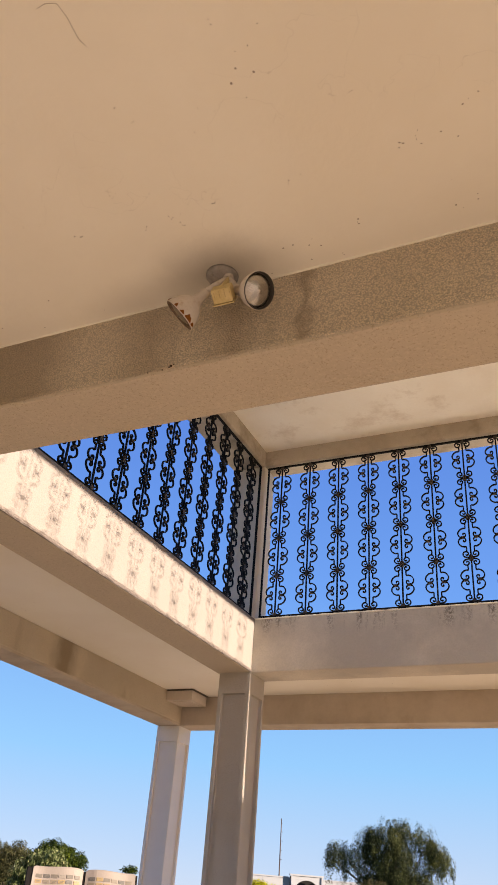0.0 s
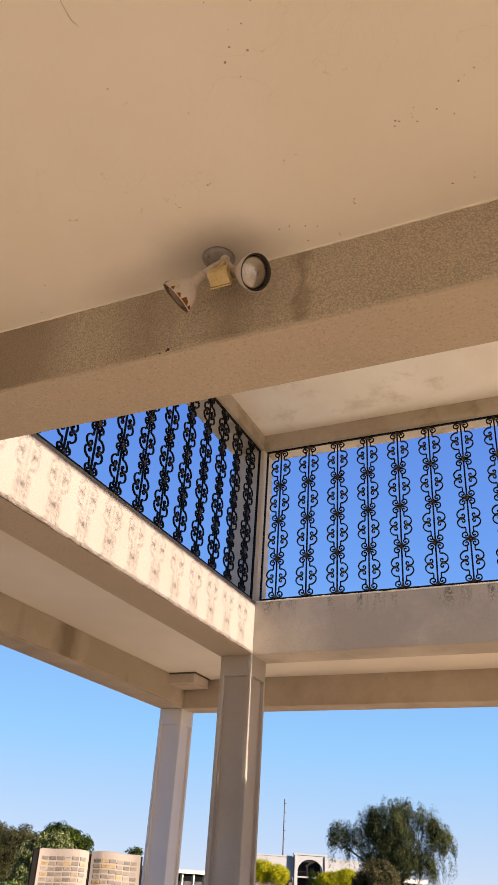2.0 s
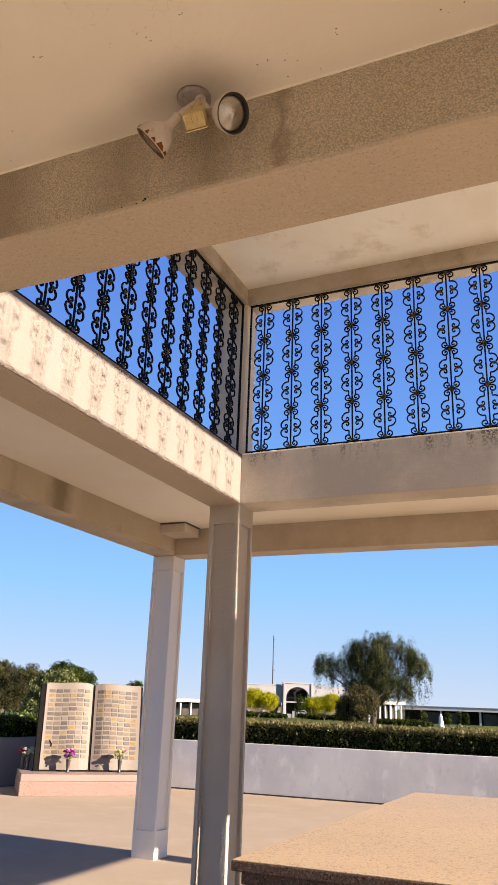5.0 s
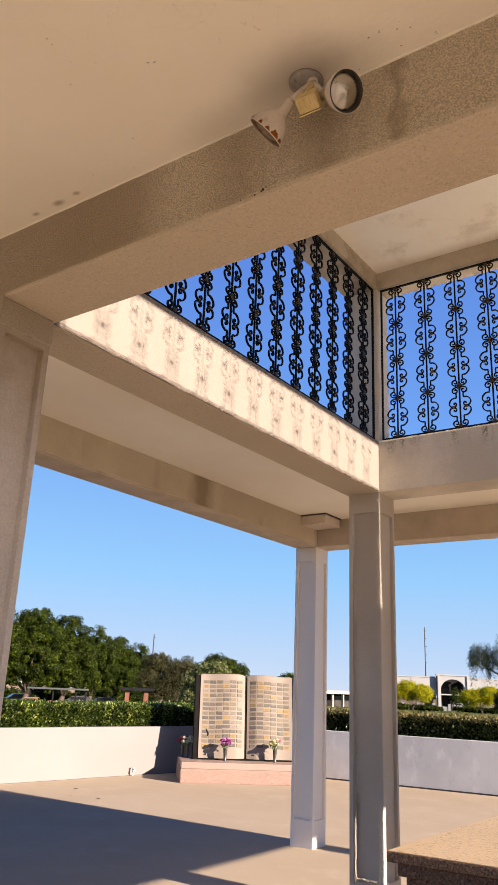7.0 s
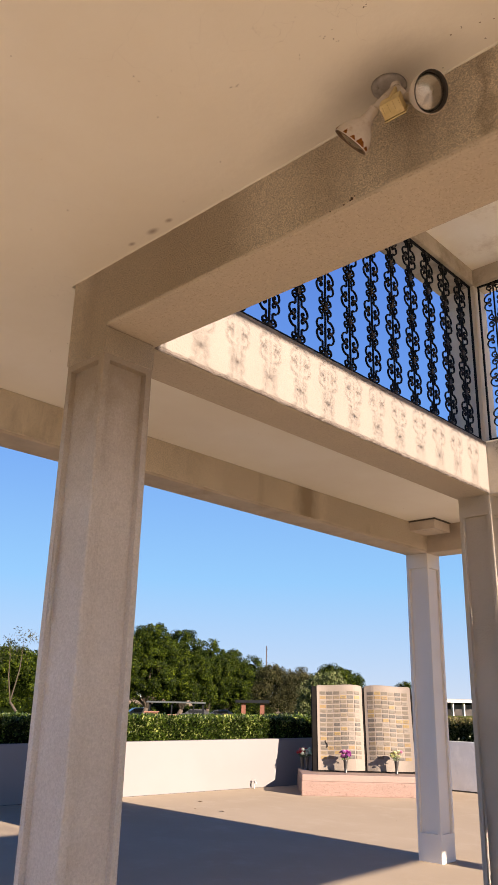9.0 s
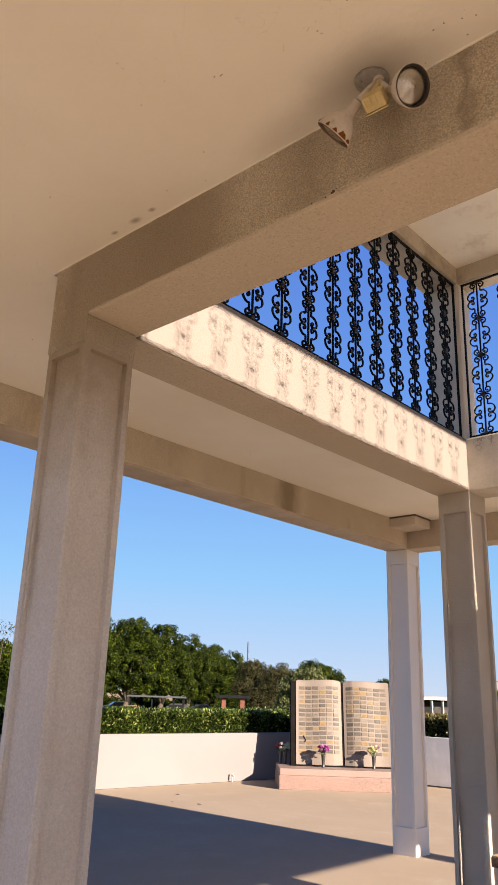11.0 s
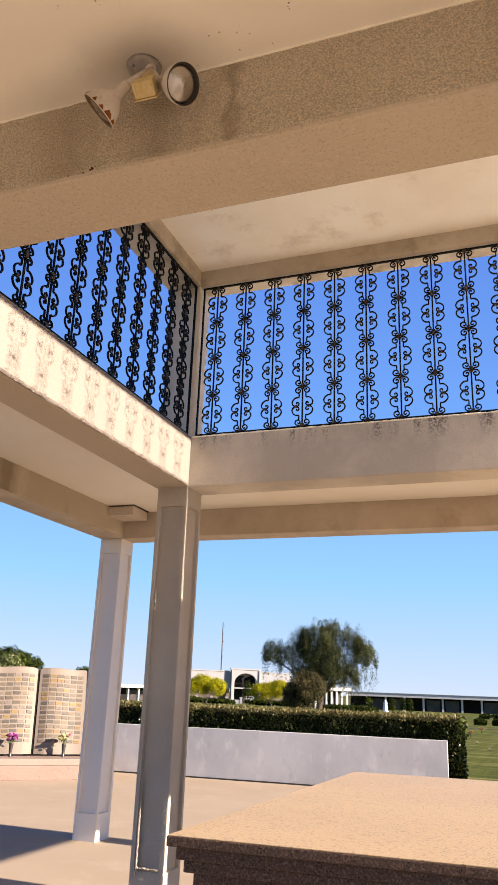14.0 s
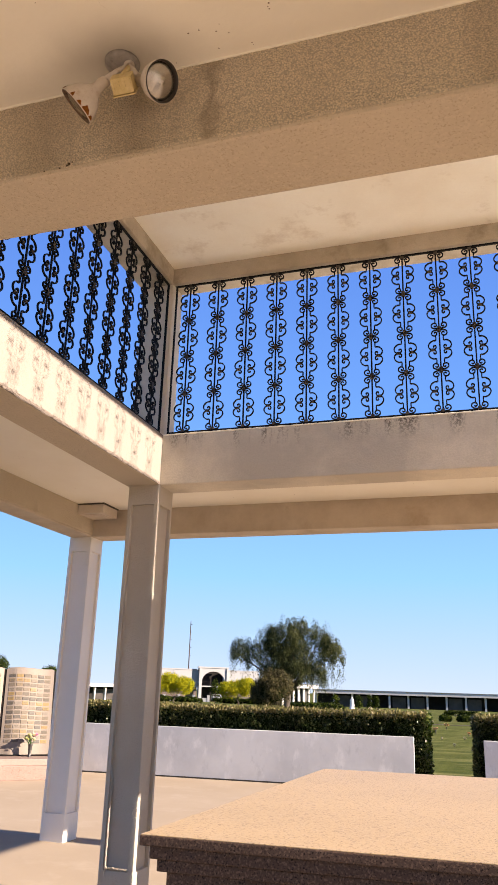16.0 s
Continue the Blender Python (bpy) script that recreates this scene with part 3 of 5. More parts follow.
box(bm, IX0 - LW, IX1 + LW, IY0 - LW, IY1 + LF, Z_TOP + 0.1, Z_TOP + 0.25)
setting("lantern_roof", bm, STUCCO, "flat raised roof slab over the lantern", "roof")


# ---- iron grilles ----
def catmull(pts, n=4):
    out = []
    p = [Vector(pts[0])] + [Vector(q) for q in pts] + [Vector(pts[-1])]
    for a, b, c, d in zip(p, p[1:], p[2:], p[3:]):
        for k in range(n):
            t = k / n
            out.append(0.5 * ((2 * b) + (c - a) * t + (2 * a - 5 * b + 4 * c - d) * t * t + (3 * b - a - 3 * c + d) * t ** 3))
    out.append(Vector(pts[-1]))
    return out


def flat_bar(bm, pts, w, d):
    """A flat bar bent along points in the xz plane."""
    rows = []
    for i, p in enumerate(pts):
        t = (pts[min(i + 1, len(pts) - 1)] - pts[max(i - 1, 0)]).normalized()
        nx, nz = -t.y * w / 2, t.x * w / 2
        rows.append([bm.verts.new((p.x + sx * nx, sy * d / 2, p.y + sx * nz)) for sx, sy in ((1, -1), (1, 1), (-1, 1), (-1, -1))])
    for r, s in zip(rows, rows[1:]):
        for k in range(4):
            bm.faces.new((r[k], s[k], s[(k + 1) % 4], r[(k + 1) % 4]))
    bm.faces.new(rows[0][::-1])
    bm.faces.new(rows[-1])


PICKET_H = 1.50
U = PICKET_H / 800.0
BIG = ((17, 68), (17, 46), (27, 45), (37, 41), (46, 32), (50, 20), (46, 8), (37, 2), (27, 1), (19, 6), (17, 14), (21, 20), (28, 18), (27, 12))
SMALL = ((2, 3), (12, 4), (24, 6), (33, 14), (32, 26), (22, 32), (12, 27), (11, 18), (18, 14), (22, 19))


def picket_mesh(w, c, ws):
    """One scrolled picket; w and ws are the widths of its large and small bars, c the half size of its collars."""
    bm = bmesh.new()
    box(bm, -w * 0.62, w * 0.62, -0.006, 0.006, 0, PICKET_H)
    for unit in range(4):
        zc = (unit * 200 + 100) * U
        for sx in (1, -1):
            for sz in (1, -1):
                flat_bar(bm, [Vector((p.x * sx * U, zc + p.y * sz * U)) for p in catmull(BIG, 3)], w, 0.013)
    for node in range(5):
        zc = node * 200 * U
        for sx in (1, -1):
            for sz in (1, -1):
                if 0 < zc + sz * 0.01 < PICKET_H:
                    flat_bar(bm, [Vector((p.x * sx * U, zc + p.y * sz * U)) for p in catmull(SMALL, 3)], ws, 0.013)
    nf = len(bm.faces)
    for unit in range(4):
        zc = (unit * 200 + 100) * U
        for sx in (1, -1):
            box(bm, sx * 30 * U - c, sx * 30 * U + c, -0.009, 0.009, zc - c * 0.8, zc + c * 0.8)
    for node in range(5):
        zc = node * 200 * U
        box(bm, -c * 1.15, c * 1.15, -0.010, 0.010, max(0.0, zc - c * 1.9), min(PICKET_H, zc + c * 1.9))
    bm.faces.ensure_lookup_table()
    for f in bm.faces[nf:]:
        f.material_index = 1
    bmesh.ops.recalc_face_normals(bm, faces=bm.faces)
    me = mesh_of("picket", bm, IRON)
    me.materials.append(IRON_WORN)
    return me


PICKET = picket_mesh(0.0096, 0.0135, 0.0096)
# bars thinned for the unseen right grille, so that its shadow falls faint
PICKET_FINE = picket_mesh(0.0030, 0.0058, 0.0016)


def grille(at, turn, width, first, pitch, count, mesh):
    g = thing("iron_grille", at, "black wrought-iron grille of scrolled pickets, weathered", "grille", "lantern grilles")
    g.rotation_euler = (0, 0, radians(turn))
    zb, zt = 0.012, Z_LINT - Z_SILL - 0.012
    for nm, x0, x1, z0, z1 in (("bottom_bar", 0.02, width - 0.02, zb, zb + 0.016), ("top_bar", 0.02, width - 0.02, zt - 0.015, zt), ("side_bar", 0.022, 0.036, zb + 0.016, zt - 0.015), ("side_bar", width - 0.036, width - 0.022, zb + 0.016, zt - 0.015)):
        bm = bmesh.new()
        box(bm, x0, x1, -0.010, 0.010, z0, z1, 0.002)
        part(nm, bm, IRON, g)
    for k in range(count):
        ob = new("picket", mesh)
        ob.parent = g
        ob.location = (first + k * pitch, 0, zb + 0.014)
        ob.scale = (1, 1, (zt - zb - 0.027) / PICKET_H)
    return g


grille((IX0, IY1 + 0.035, Z_SILL), 0, IX1 - IX0, 0.172, 0.2868, 13, PICKET)
grille((IX0 - 0.035, IY0, Z_SILL), 90, IY1 - IY0, 0.345, 0.2868, 12, PICKET)
grille((IX1 + 0.035, IY0, Z_SILL), 90, IY1 - IY0, 0.29, 0.2868, 12, PICKET_FINE)
grille((IX0, IY0 - 0.035, Z_SILL), 0, IX1 - IX0, 0.21, 0.2868, 13, PICKET)


# ---- terrace walls ----
def long_wall(name, a, b, h, thick, label, material):
    """A low wall from a to b, its face on the line, its body behind."""
    a, b = Vector((*a, 0)), Vector((*b, 0))
    d = (b - a)
    m = Matrix.Translation(a) @ Matrix.Rotation(math.atan2(d.y, d.x), 4, "Z")
    bm = bmesh.new()
    box(bm, 0, d.length, 0, thick, -0.2, h, 0.008, m)
    return setting(name, bm, material, label, "wall")


LB = "low white-painted masonry wall round the terrace, scuffed"
long_wall("terrace_wall_left", (-11.75, 4.0), (-10.45, 14.3), 0.87, 0.15, LB, WALL_SUNLIT)
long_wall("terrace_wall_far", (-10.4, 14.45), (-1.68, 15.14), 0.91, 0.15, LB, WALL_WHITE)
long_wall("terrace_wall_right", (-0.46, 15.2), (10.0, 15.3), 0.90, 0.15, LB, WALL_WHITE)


def joint(name, a, b, w, rise=0.004):
    """A dark strip that stands for the shade in the joint between floor and wall."""
    a, b = Vector((*a, 0)), Vector((*b, 0))
    d = b - a
    bm = bmesh.new()
    box(bm, 0, d.length, -w, -0.002, -0.02, rise, 0.0, Matrix.Translation(a) @ Matrix.Rotation(math.atan2(d.y, d.x), 4, "Z"))
    setting(name, bm, plain("joint_shade", (0.05, 0.045, 0.04), 0.95, 0, 0.4, 12), "dark strip coloured as the shaded gap along the foot of the wall", "trim")


joint("floor_joint_far", (-10.4, 14.45), (-1.68, 15.14), 0.012, 0.026)
joint("floor_joint_left", (-11.75, 4.0), (-10.45, 14.3), 0.012)


# ---- floodlight under the walkway ceiling ----
LAMP_WHITE = speckled("lamp_enamel", (0.62, 0.56, 0.50), (0.55, 0.49, 0.43), 0.45, 14, 90, 0.12, 0.15, 0.001, stain=(0.38, 0.27, 0.18), stain_lo=0.55, stain_scale=30)
LAMP_RIM = plain("dark_rim", (0.035, 0.028, 0.022), 0.4, 0.3, 0.3, 40)
SENSOR = speckled("yellowed_plastic", (0.66, 0.53, 0.27), (0.58, 0.45, 0.20), 0.45, 30, 120, 0.15, 0.1, 0.001)
LENS, nt, b = mat("lamp_lens", 0.12)
b.inputs["Base Color"].default_value = (0.47, 0.44, 0.40, 1)
b.inputs["Metallic"].default_value = 0.95
b.inputs["Roughness"].default_value = 0.27

flood = thing("floodlight", (-1.135, 1.86, Z_CEIL), "twin floodlight with rusty white lamp holders and a yellowed sensor", "floodlight")


def rel(p):
    return Vector(p) - flood.location


bm = bmesh.new()
lathe(bm, [(0.001, -0.026), (0.030, -0.026), (0.052, -0.017), (0.060, -0.008), (0.061, 0.0), (0.001, 0.0)], None, 28)
for a in (0.6, 2.4, 4.2):
    lathe(bm, [(0.001, -0.021), (0.006, -0.021), (0.006, -0.012)], Matrix.Translation((0.044 * math.cos(a), 0.044 * math.sin(a), -0.002)), 8)
smooth(part("mounting_plate", bm, plain("plate_grey", (0.34, 0.31, 0.28), 0.5, 0.2, 0.3, 40), flood, "grey metal mounting plate"))
knuckle = rel((-1.098, 1.845, 3.635))


def lamp_head(rim_c, axis, rim_mat):
    """A bell-shaped holder round a reflector bulb; rim_c is the middle of its mouth."""
    axis = Vector(axis).normalized()
    m = Matrix.Translation(rel(rim_c)) @ axis.to_track_quat("Z", "Y").to_matrix().to_4x4()
    bm = bmesh.new()
    lathe(bm, [(0.001, -0.132), (0.016, -0.132), (0.019, -0.127), (0.0195, -0.090), (0.0235, -0.087), (0.0245, -0.076), (0.030, -0.071), (0.044, -0.056), (0.056, -0.036), (0.063, -0.016), (0.0665, -0.002), (0.0665, 0.002), (0.0640, 0.002), (0.0615, -0.010), (0.050, -0.036)], m, 36)
    head = smooth(part("lamp_holder", bm, LAMP_WHITE, flood, "white enamelled bell-shaped lamp holder with rust"))
    bm = bmesh.new()
    lathe(bm, [(0.0650, -0.002), (0.0648, 0.0045), (0.0622, 0.0045), (0.0588, -0.003), (0.0588, -0.012)], m, 36)
    smooth(part("rim", bm, rim_mat, head))
    bm = bmesh.new()
    lathe(bm, [(0.0598, -0.010), (0.050, -0.003), (0.034, 0.002), (0.016, 0.005), (0.006, 0.0055), (0.004, 0.008), (0.0005, 0.009)], m, 36)
    smooth(part("bulb", bm, LENS, head, "silvered reflector bulb"))
    bm = bmesh.new()
    tube(bm, [knuckle, knuckle.lerp(m @ Vector((0, 0, -0.132)), 0.5) + Vector((0, 0, 0.006)), m @ Vector((0, 0, -0.131))], [0.013, 0.0125, 0.014], 12)
    smooth(part("arm", bm, LAMP_WHITE, flood))


lamp_head((-0.948, 1.80, 3.494), (0.82, -0.27, -0.50), LAMP_RIM)
lamp_head((-1.250, 1.79, 3.462), (-0.74, -0.06, -0.67), plain("rusty_rim", (0.20, 0.12, 0.07), 0.6, 0.2, 0.6, 90))
RUST = plain("orange_rust", (0.30, 0.11, 0.025), 0.9, 0, 0.6, 160, 0.1)
axis = Vector((-0.74, -0.06, -0.67)).normalized()
m = Matrix.Translation(rel((-1.250, 1.79, 3.462))) @ axis.to_track_quat("Z", "Y").to_matrix().to_4x4()
holder = [o for o in flood.children if o.name.startswith("lamp_holder")][-1]
to_eye = (m.to_3x3().transposed() @ Vector((1.25, -1.79, -1.8)))
a0 = math.atan2(to_eye.y, to_eye.x)
rr = random.Random(4)
for a_c, half, deep in ((-0.45, 0.26, 0.022), (-0.95, 0.18, 0.014), (0.05, 0.14, 0.010), (0.55, 0.10, 0.015), (1.45, 0.20, 0.014)):
    bm = bmesh.new()
    low, high = [], []
    for k in range(9):
        a = a0 + a_c + half * (k / 4 - 1)
        z = -0.003 - deep * max(0.15, math.sin(math.pi * k / 8)) * rr.uniform(0.6, 1.2)
        for ring, zz in ((low, -0.001), (high, z)):
            r = 0.0672 - (0.0035 if zz < -0.01 else 0.0) * (-zz - 0.002) / 0.014
            ring.append(bm.verts.new(m @ Vector((r * math.cos(a), r * math.sin(a), zz))))
    for k in range(8):
        bm.faces.new((low[k], low[k + 1], high[k + 1], high[k]))
    part("rust_patch", bm, RUST, holder, "orange rust flaking at the mouth")
bm = bmesh.new()
tube(bm, [rel((-1.12, 1.868, 3.69)), knuckle], [0.022, 0.018], 12)
smooth(part("swivel", bm, LAMP_WHITE, flood))
SM = Matrix.Translation(rel((-1.088, 1.800, 3.522))) @ Matrix(((0.948, -0.34, 0.0, 0), (0.208, 0.66, -0.72, 0), (0.253, 0.67, 0.69, 0), (0, 0, 0, 1))) @ Matrix.Rotation(radians(14), 4, "X") @ Matrix.Rotation(radians(-10), 4, "Z")
bm = bmesh.new()
box(bm, -0.036, 0.036, -0.030, 0.030, -0.026, 0.026, 0.004, SM)
sensor = part("sensor_box", bm, SENSOR, flood, "yellowed plastic sensor box")
bm = bmesh.new()
for k in range(4):
    box(bm, -0.034 + k * 0.019, -0.026 + k * 0.019, -0.034, -0.030, -0.006, 0.024, 0.001, SM)
box(bm, -0.039, 0.039, -0.036, 0.033, -0.031, -0.0265, 0.001, SM)
part("sensor_ribs", bm, SENSOR, sensor)
bm = bmesh.new()
tube(bm, [SM @ Vector((0, 0, 0.02)), knuckle], 0.010, 10)
part("sensor_stem", bm, SENSOR, flood)

# junction box at the meeting of the outer beams
BOX_PAINT = plain("box_paint", (0.66, 0.57, 0.47), 0.5, 0, 0.1, 8)
jb = thing("junction_box", (-4.53, 7.94, Z_CEIL), "beige painted metal junction box under the ceiling", "junction box")
bm = bmesh.new()
box(bm, -0.165, 0.165, -0.155, 0.20, -0.118, -0.0145, 0.004)
part("body", bm, BOX_PAINT, jb)
# dark plate that stands for the shadow gap between box and ceiling
bm = bmesh.new()
box(bm, -0.176, 0.180, -0.170, 0.20, -0.014, -0.001)
part("gap_plate", bm, plain("box_shadow_gap", (0.10, 0.08, 0.06), 0.7), jb, "dark plate drawn as the shadow gap")
bm = bmesh.new()
box(bm, -0.11, 0.11, -0.10, 0.15, -0.124, -0.1185, 0.002)
part("cover_plate", bm, BOX_PAINT, jb)

# ---- granite table tomb in the open court ----
tomb = thing("granite_tomb", (-0.3, 4.3, 0), "pink granite table tomb with a stepped moulded top", "tomb")
QUAD = ((-1.34, 2.862), (0.62, 2.95), (0.60, 5.90), (-1.292, 5.775))


def quad_block(inset, z0, z1, r):
    c = Vector((sum(q[0] for q in QUAD) / 4, sum(q[1] for q in QUAD) / 4))
    bm = bmesh.new()
    n = len(QUAD)
    pts = []
    for k in range(n):
        p, a, d = Vector(QUAD[k]), Vector(QUAD[k - 1]), Vector(QUAD[(k + 1) % n])
        u, v = (a - p).normalized(), (d - p).normalized()
        pts.append(p + (u + v) * inset - Vector((tomb.location.x, tomb.location.y)))
    lo = [bm.verts.new((*p, z0)) for p in pts]
    hi = [bm.verts.new((*p, z1)) for p in pts]
    bm.faces.new(lo[::-1])
    bm.faces.new(hi)
    for k in range(n):
        bm.faces.new((lo[k], lo[(k + 1) % n], hi[(k + 1) % n], hi[k]))
    bmesh.ops.bevel(bm, geom=list(bm.edges), offset=r, segments=2, affect="EDGES", profile=0.5)
    return bm


# only the top sheet keeps the sunlit pink; all below is coloured as shaded
part("top_slab", quad_block(0.0, 1.082, 1.1165, 0.004), GRANITE_SHADED, tomb)
part("sunlit_top", quad_block(0.003, 1.1166, 1.1205, 0.0015), GRANITE, tomb, "pale pink sheet for the sunlit top face")
part("moulding", quad_block(0.028, 1.036, 1.081, 0.005), GRANITE_SHADED, tomb)
part("moulding", quad_block(0.050, 0.992, 1.035, 0.005), GRANITE_SHADED, tomb)
part("body", quad_block(0.078, 0.0, 0.991, 0.006), GRANITE_SHADED, tomb)

# ---- memorial in the shape of an open book ----
BK = Matrix.Translation((-9.45, 11.62, 0)) @ Matrix.Rotation(radians(43), 4, "Z")
memorial = thing("book_memorial", (0, 0, 0), "pale stone open-book memorial on a pink granite plinth", "memorial")
memorial.matrix_world = BK
bm = bmesh.new()
box(bm, 0, 2.55, 0, 1.25, 0, 0.240, 0.010)
part("plinth", bm, PLINTH_STONE, memorial, "rough pink granite plinth")
bm = bmesh.new()
box(bm, 0.010, 2.54, 0.010, 1.24, 0.2405, 0.352, 0.010)
part("plinth_cap", bm, PLINTH_FINE, memorial, "finer paler granite upper course")
# near-black: shade at the book's side, spine and foot put into the colour
BOOK_DARK = plain("book_dark", (0.014, 0.012, 0.011), 0.9, 0, 0.3, 8, 0.05)
PZ0, PZ1 = 0.352, 1.945


def page_y(u):
    """How far back the page's face lies, u from the outer edge to the spine."""
    return 0.66 + 0.022 * math.sin(2 * math.pi * (u * 1.05 + 0.10)) + 0.05 * max(0.0, u - 0.82) / 0.18


def page_wave(u):
    """The page's rows and its top edge roll up and down a little."""
    return -0.008 * math.sin(2 * math.pi * (u * 0.9 + 0.05))


def page(x0, x1, flip):
    bm = bmesh.new()
    n = 20
    front, back = [], []
    for i in range(n + 1):
        f = i / n
        u = 1 - f if flip else f
        x = x0 + (x1 - x0) * f
        top = PZ1 + page_wave(u) - (0.02 if i in (0, n) else 0)
        front.append([bm.verts.new((x, page_y(u), PZ0)), bm.verts.new((x, page_y(u), top - 0.014)), bm.verts.new((x, page_y(u) + 0.014, top))])
        back.append([bm.verts.new((x, 0.80, PZ0)), bm.verts.new((x, 0.80, top))])
    for i in range(n):
        a, c, d, e2 = front[i], front[i + 1], back[i], back[i + 1]
        bm.faces.new((a[0], c[0], c[1], a[1]))
        bm.faces.new((a[1], c[1], c[2], a[2]))
        bm.faces.new((a[2], c[2], e2[1], d[1]))
        bm.faces.new((d[0], d[1], e2[1], e2[0]))
        bm.faces.new((a[0], d[0], e2[0], c[0]))
    for a, d in ((front[0], back[0]), (front[n], back[n])):
        bm.faces.new((a[0], a[1], a[2], d[1], d[0]))
    bmesh.ops.recalc_face_normals(bm, faces=bm.faces)
    ob = part("page", bm, PAGE_STONE, memorial, "pale stone page set with rows of small plaques")
    return ob


PLAQUE, nt, b = mat("plaque_metal", 0.7, 0.0)
rnd = nt.nodes.new("ShaderNodeObjectInfo").outputs["Random"]
ramp = nt.nodes.new("ShaderNodeValToRGB")
ramp.color_ramp.interpolation = "CONSTANT"
els = ramp.color_ramp.elements
els[0].position, els[0].color = 0.0, (0.139, 0.107, 0.074, 1)
els[1].position, els[1].color = 0.20, (0.089, 0.071, 0.053, 1)
for pos, col in ((0.40, (0.159, 0.115, 0.068)), (0.54, (0.050, 0.044, 0.039)), (0.66, (0.183, 0.151, 0.121)), (0.76, (0.236, 0.153, 0.050)), (0.84, (0.068, 0.060, 0.053)), (0.94, (0.225, 0.139, 0.050))):
    el = els.new(pos)
    el.color = (*col, 1)
nt.links.new(rnd, ramp.inputs[0])
nt.links.new(mix_col(nt, math_node(nt, "MULTIPLY", noise_fac(nt, world_pos(nt), 60, 4), 0.25), ramp.outputs[0], (0.20, 0.165, 0.12)), b.inputs["Base Color"])
PLAQUE_INK = plain("plaque_raised", (0.10, 0.082, 0.06), 0.55)
bm = bmesh.new()
box(bm, -0.0565, 0.0565, -0.006, 0.004, -0.0285, 0.0285)
nf = len(bm.faces)
box(bm, -0.040, 0.040, -0.0075, -0.005, 0.004, 0.012)
box(bm, -0.030, 0.030, -0.0075, -0.005, -0.014, -0.008)
bm.faces.ensure_lookup_table()
for f in bm.faces[nf:]:
    f.material_index = 1
PLAQUE_MESH = mesh_of("plaque", bm, PLAQUE)
PLAQUE_MESH.materials.append(PLAQUE_INK)


def plaques(pg, x0, x1, flip, first):
    for r in range(15):
        for c in range(6):
            x = first + c * 0.1335
            f = (x - x0) / (x1 - x0)
            u = 1 - f if flip else f
            slope = (page_y(u + 0.02) - page_y(u - 0.02)) / (0.04 * (x1 - x0)) * (-1 if flip else 1)
            ob = new("plaque", PLAQUE_MESH)
            ob.parent = pg
            ob.matrix_local = Matrix.Translation((x, page_y(u) - 0.001, PZ1 - 0.155 - r * 0.0845 + page_wave(u))) @ Matrix.Rotation(math.atan(slope), 4, "Z")


PG_L, PG_R = (0.36, 1.255), (1.30, 2.20)
pl = page(*PG_L, False)
pr = page(*PG_R, True)
plaques(pl, *PG_L, False, 0.475)
plaques(pr, *PG_R, True, 1.415)
bm = bmesh.new()
box(bm, 0.262, 2.243, 0.803, 0.90, PZ0, PZ1 - 0.02, 0.01)
box(bm, 0.258, 0.356, 0.690, 0.803, PZ0, PZ1 - 0.03, 0.012)
box(bm, 2.204, 2.243, 0.700, 0.803, PZ0, PZ1 - 0.03, 0.006)
part("cover", bm, BOOK_DARK, memorial, "dark cover behind the pages, coloured as in shade")
bm = bmesh.new()
box(bm, 1.2575, 1.2975, 0.745, 0.802, PZ0, PZ1 - 0.03, 0.004)
part("spine", bm, BOOK_DARK, memorial)
# dark strip added for the shaded gap below the pages
bm = bmesh.new()
box(bm, 0.25, 2.26, 0.585, 0.92, 0.3525, 0.375, 0.004)
part("foot_shade", bm, BOOK_DARK, memorial, "dark strip coloured as the shaded gap under the pages")

# a small dark ornament fixed to the page
bm = bmesh.new()
tube(bm, [Vector((0.525 + 0.020 * math.sin(k * 1.1), 0.0, 0.775 + 0.026 * k)) + Vector((0, page_y(0.18) - 0.012, 0)) for k in range(6)], [0.006, 0.009, 0.006, 0.009, 0.006, 0.003], 8)
smooth(part("ornament", bm, BOOK_DARK, memorial, "small dark metal ornament on the page"))

# the book leans back on its plinth
LEAN = Matrix.Translation((0, 0.66, PZ0)) @ Matrix.Rotation(radians(-10), 4, "X") @ Matrix.Translation((0, -0.66, -PZ0))
for ob in memorial.children:
    if ob.name.split(".")[0] in ("page", "cover", "spine", "ornament"):
        ob.matrix_local = LEAN

# vases with flowers on the plinth
VASE = plain("vase_metal", (0.085, 0.08, 0.075), 0.4, 0.6, 0.3, 30)
STEM = plain("stem_green", (0.05, 0.11, 0.03), 0.6, 0, 0.3, 40)
rng = random.Random(5)


def petal_head(bm, c, r, n):
    """A bloom: cupped petals round a middle."""
    for k in range(n):
        a, t = 2 * math.pi * k / n + rng.random(), rng.uniform(0.2, 1.3)
        d = Vector((math.cos(a) * math.sin(t), math.sin(a) * math.sin(t), math.cos(t)))
        s = d.cross(Vector((0.3, 0.2, 0.9))).normalized() * r * 0.55
        v = [bm.verts.new(c), bm.verts.new(c + d * r * 0.6 + s), bm.verts.new(c + d * r + Vector((0, 0, r * 0.25))), bm.verts.new(c + d * r * 0.6 - s)]
        bm.faces.new(v)


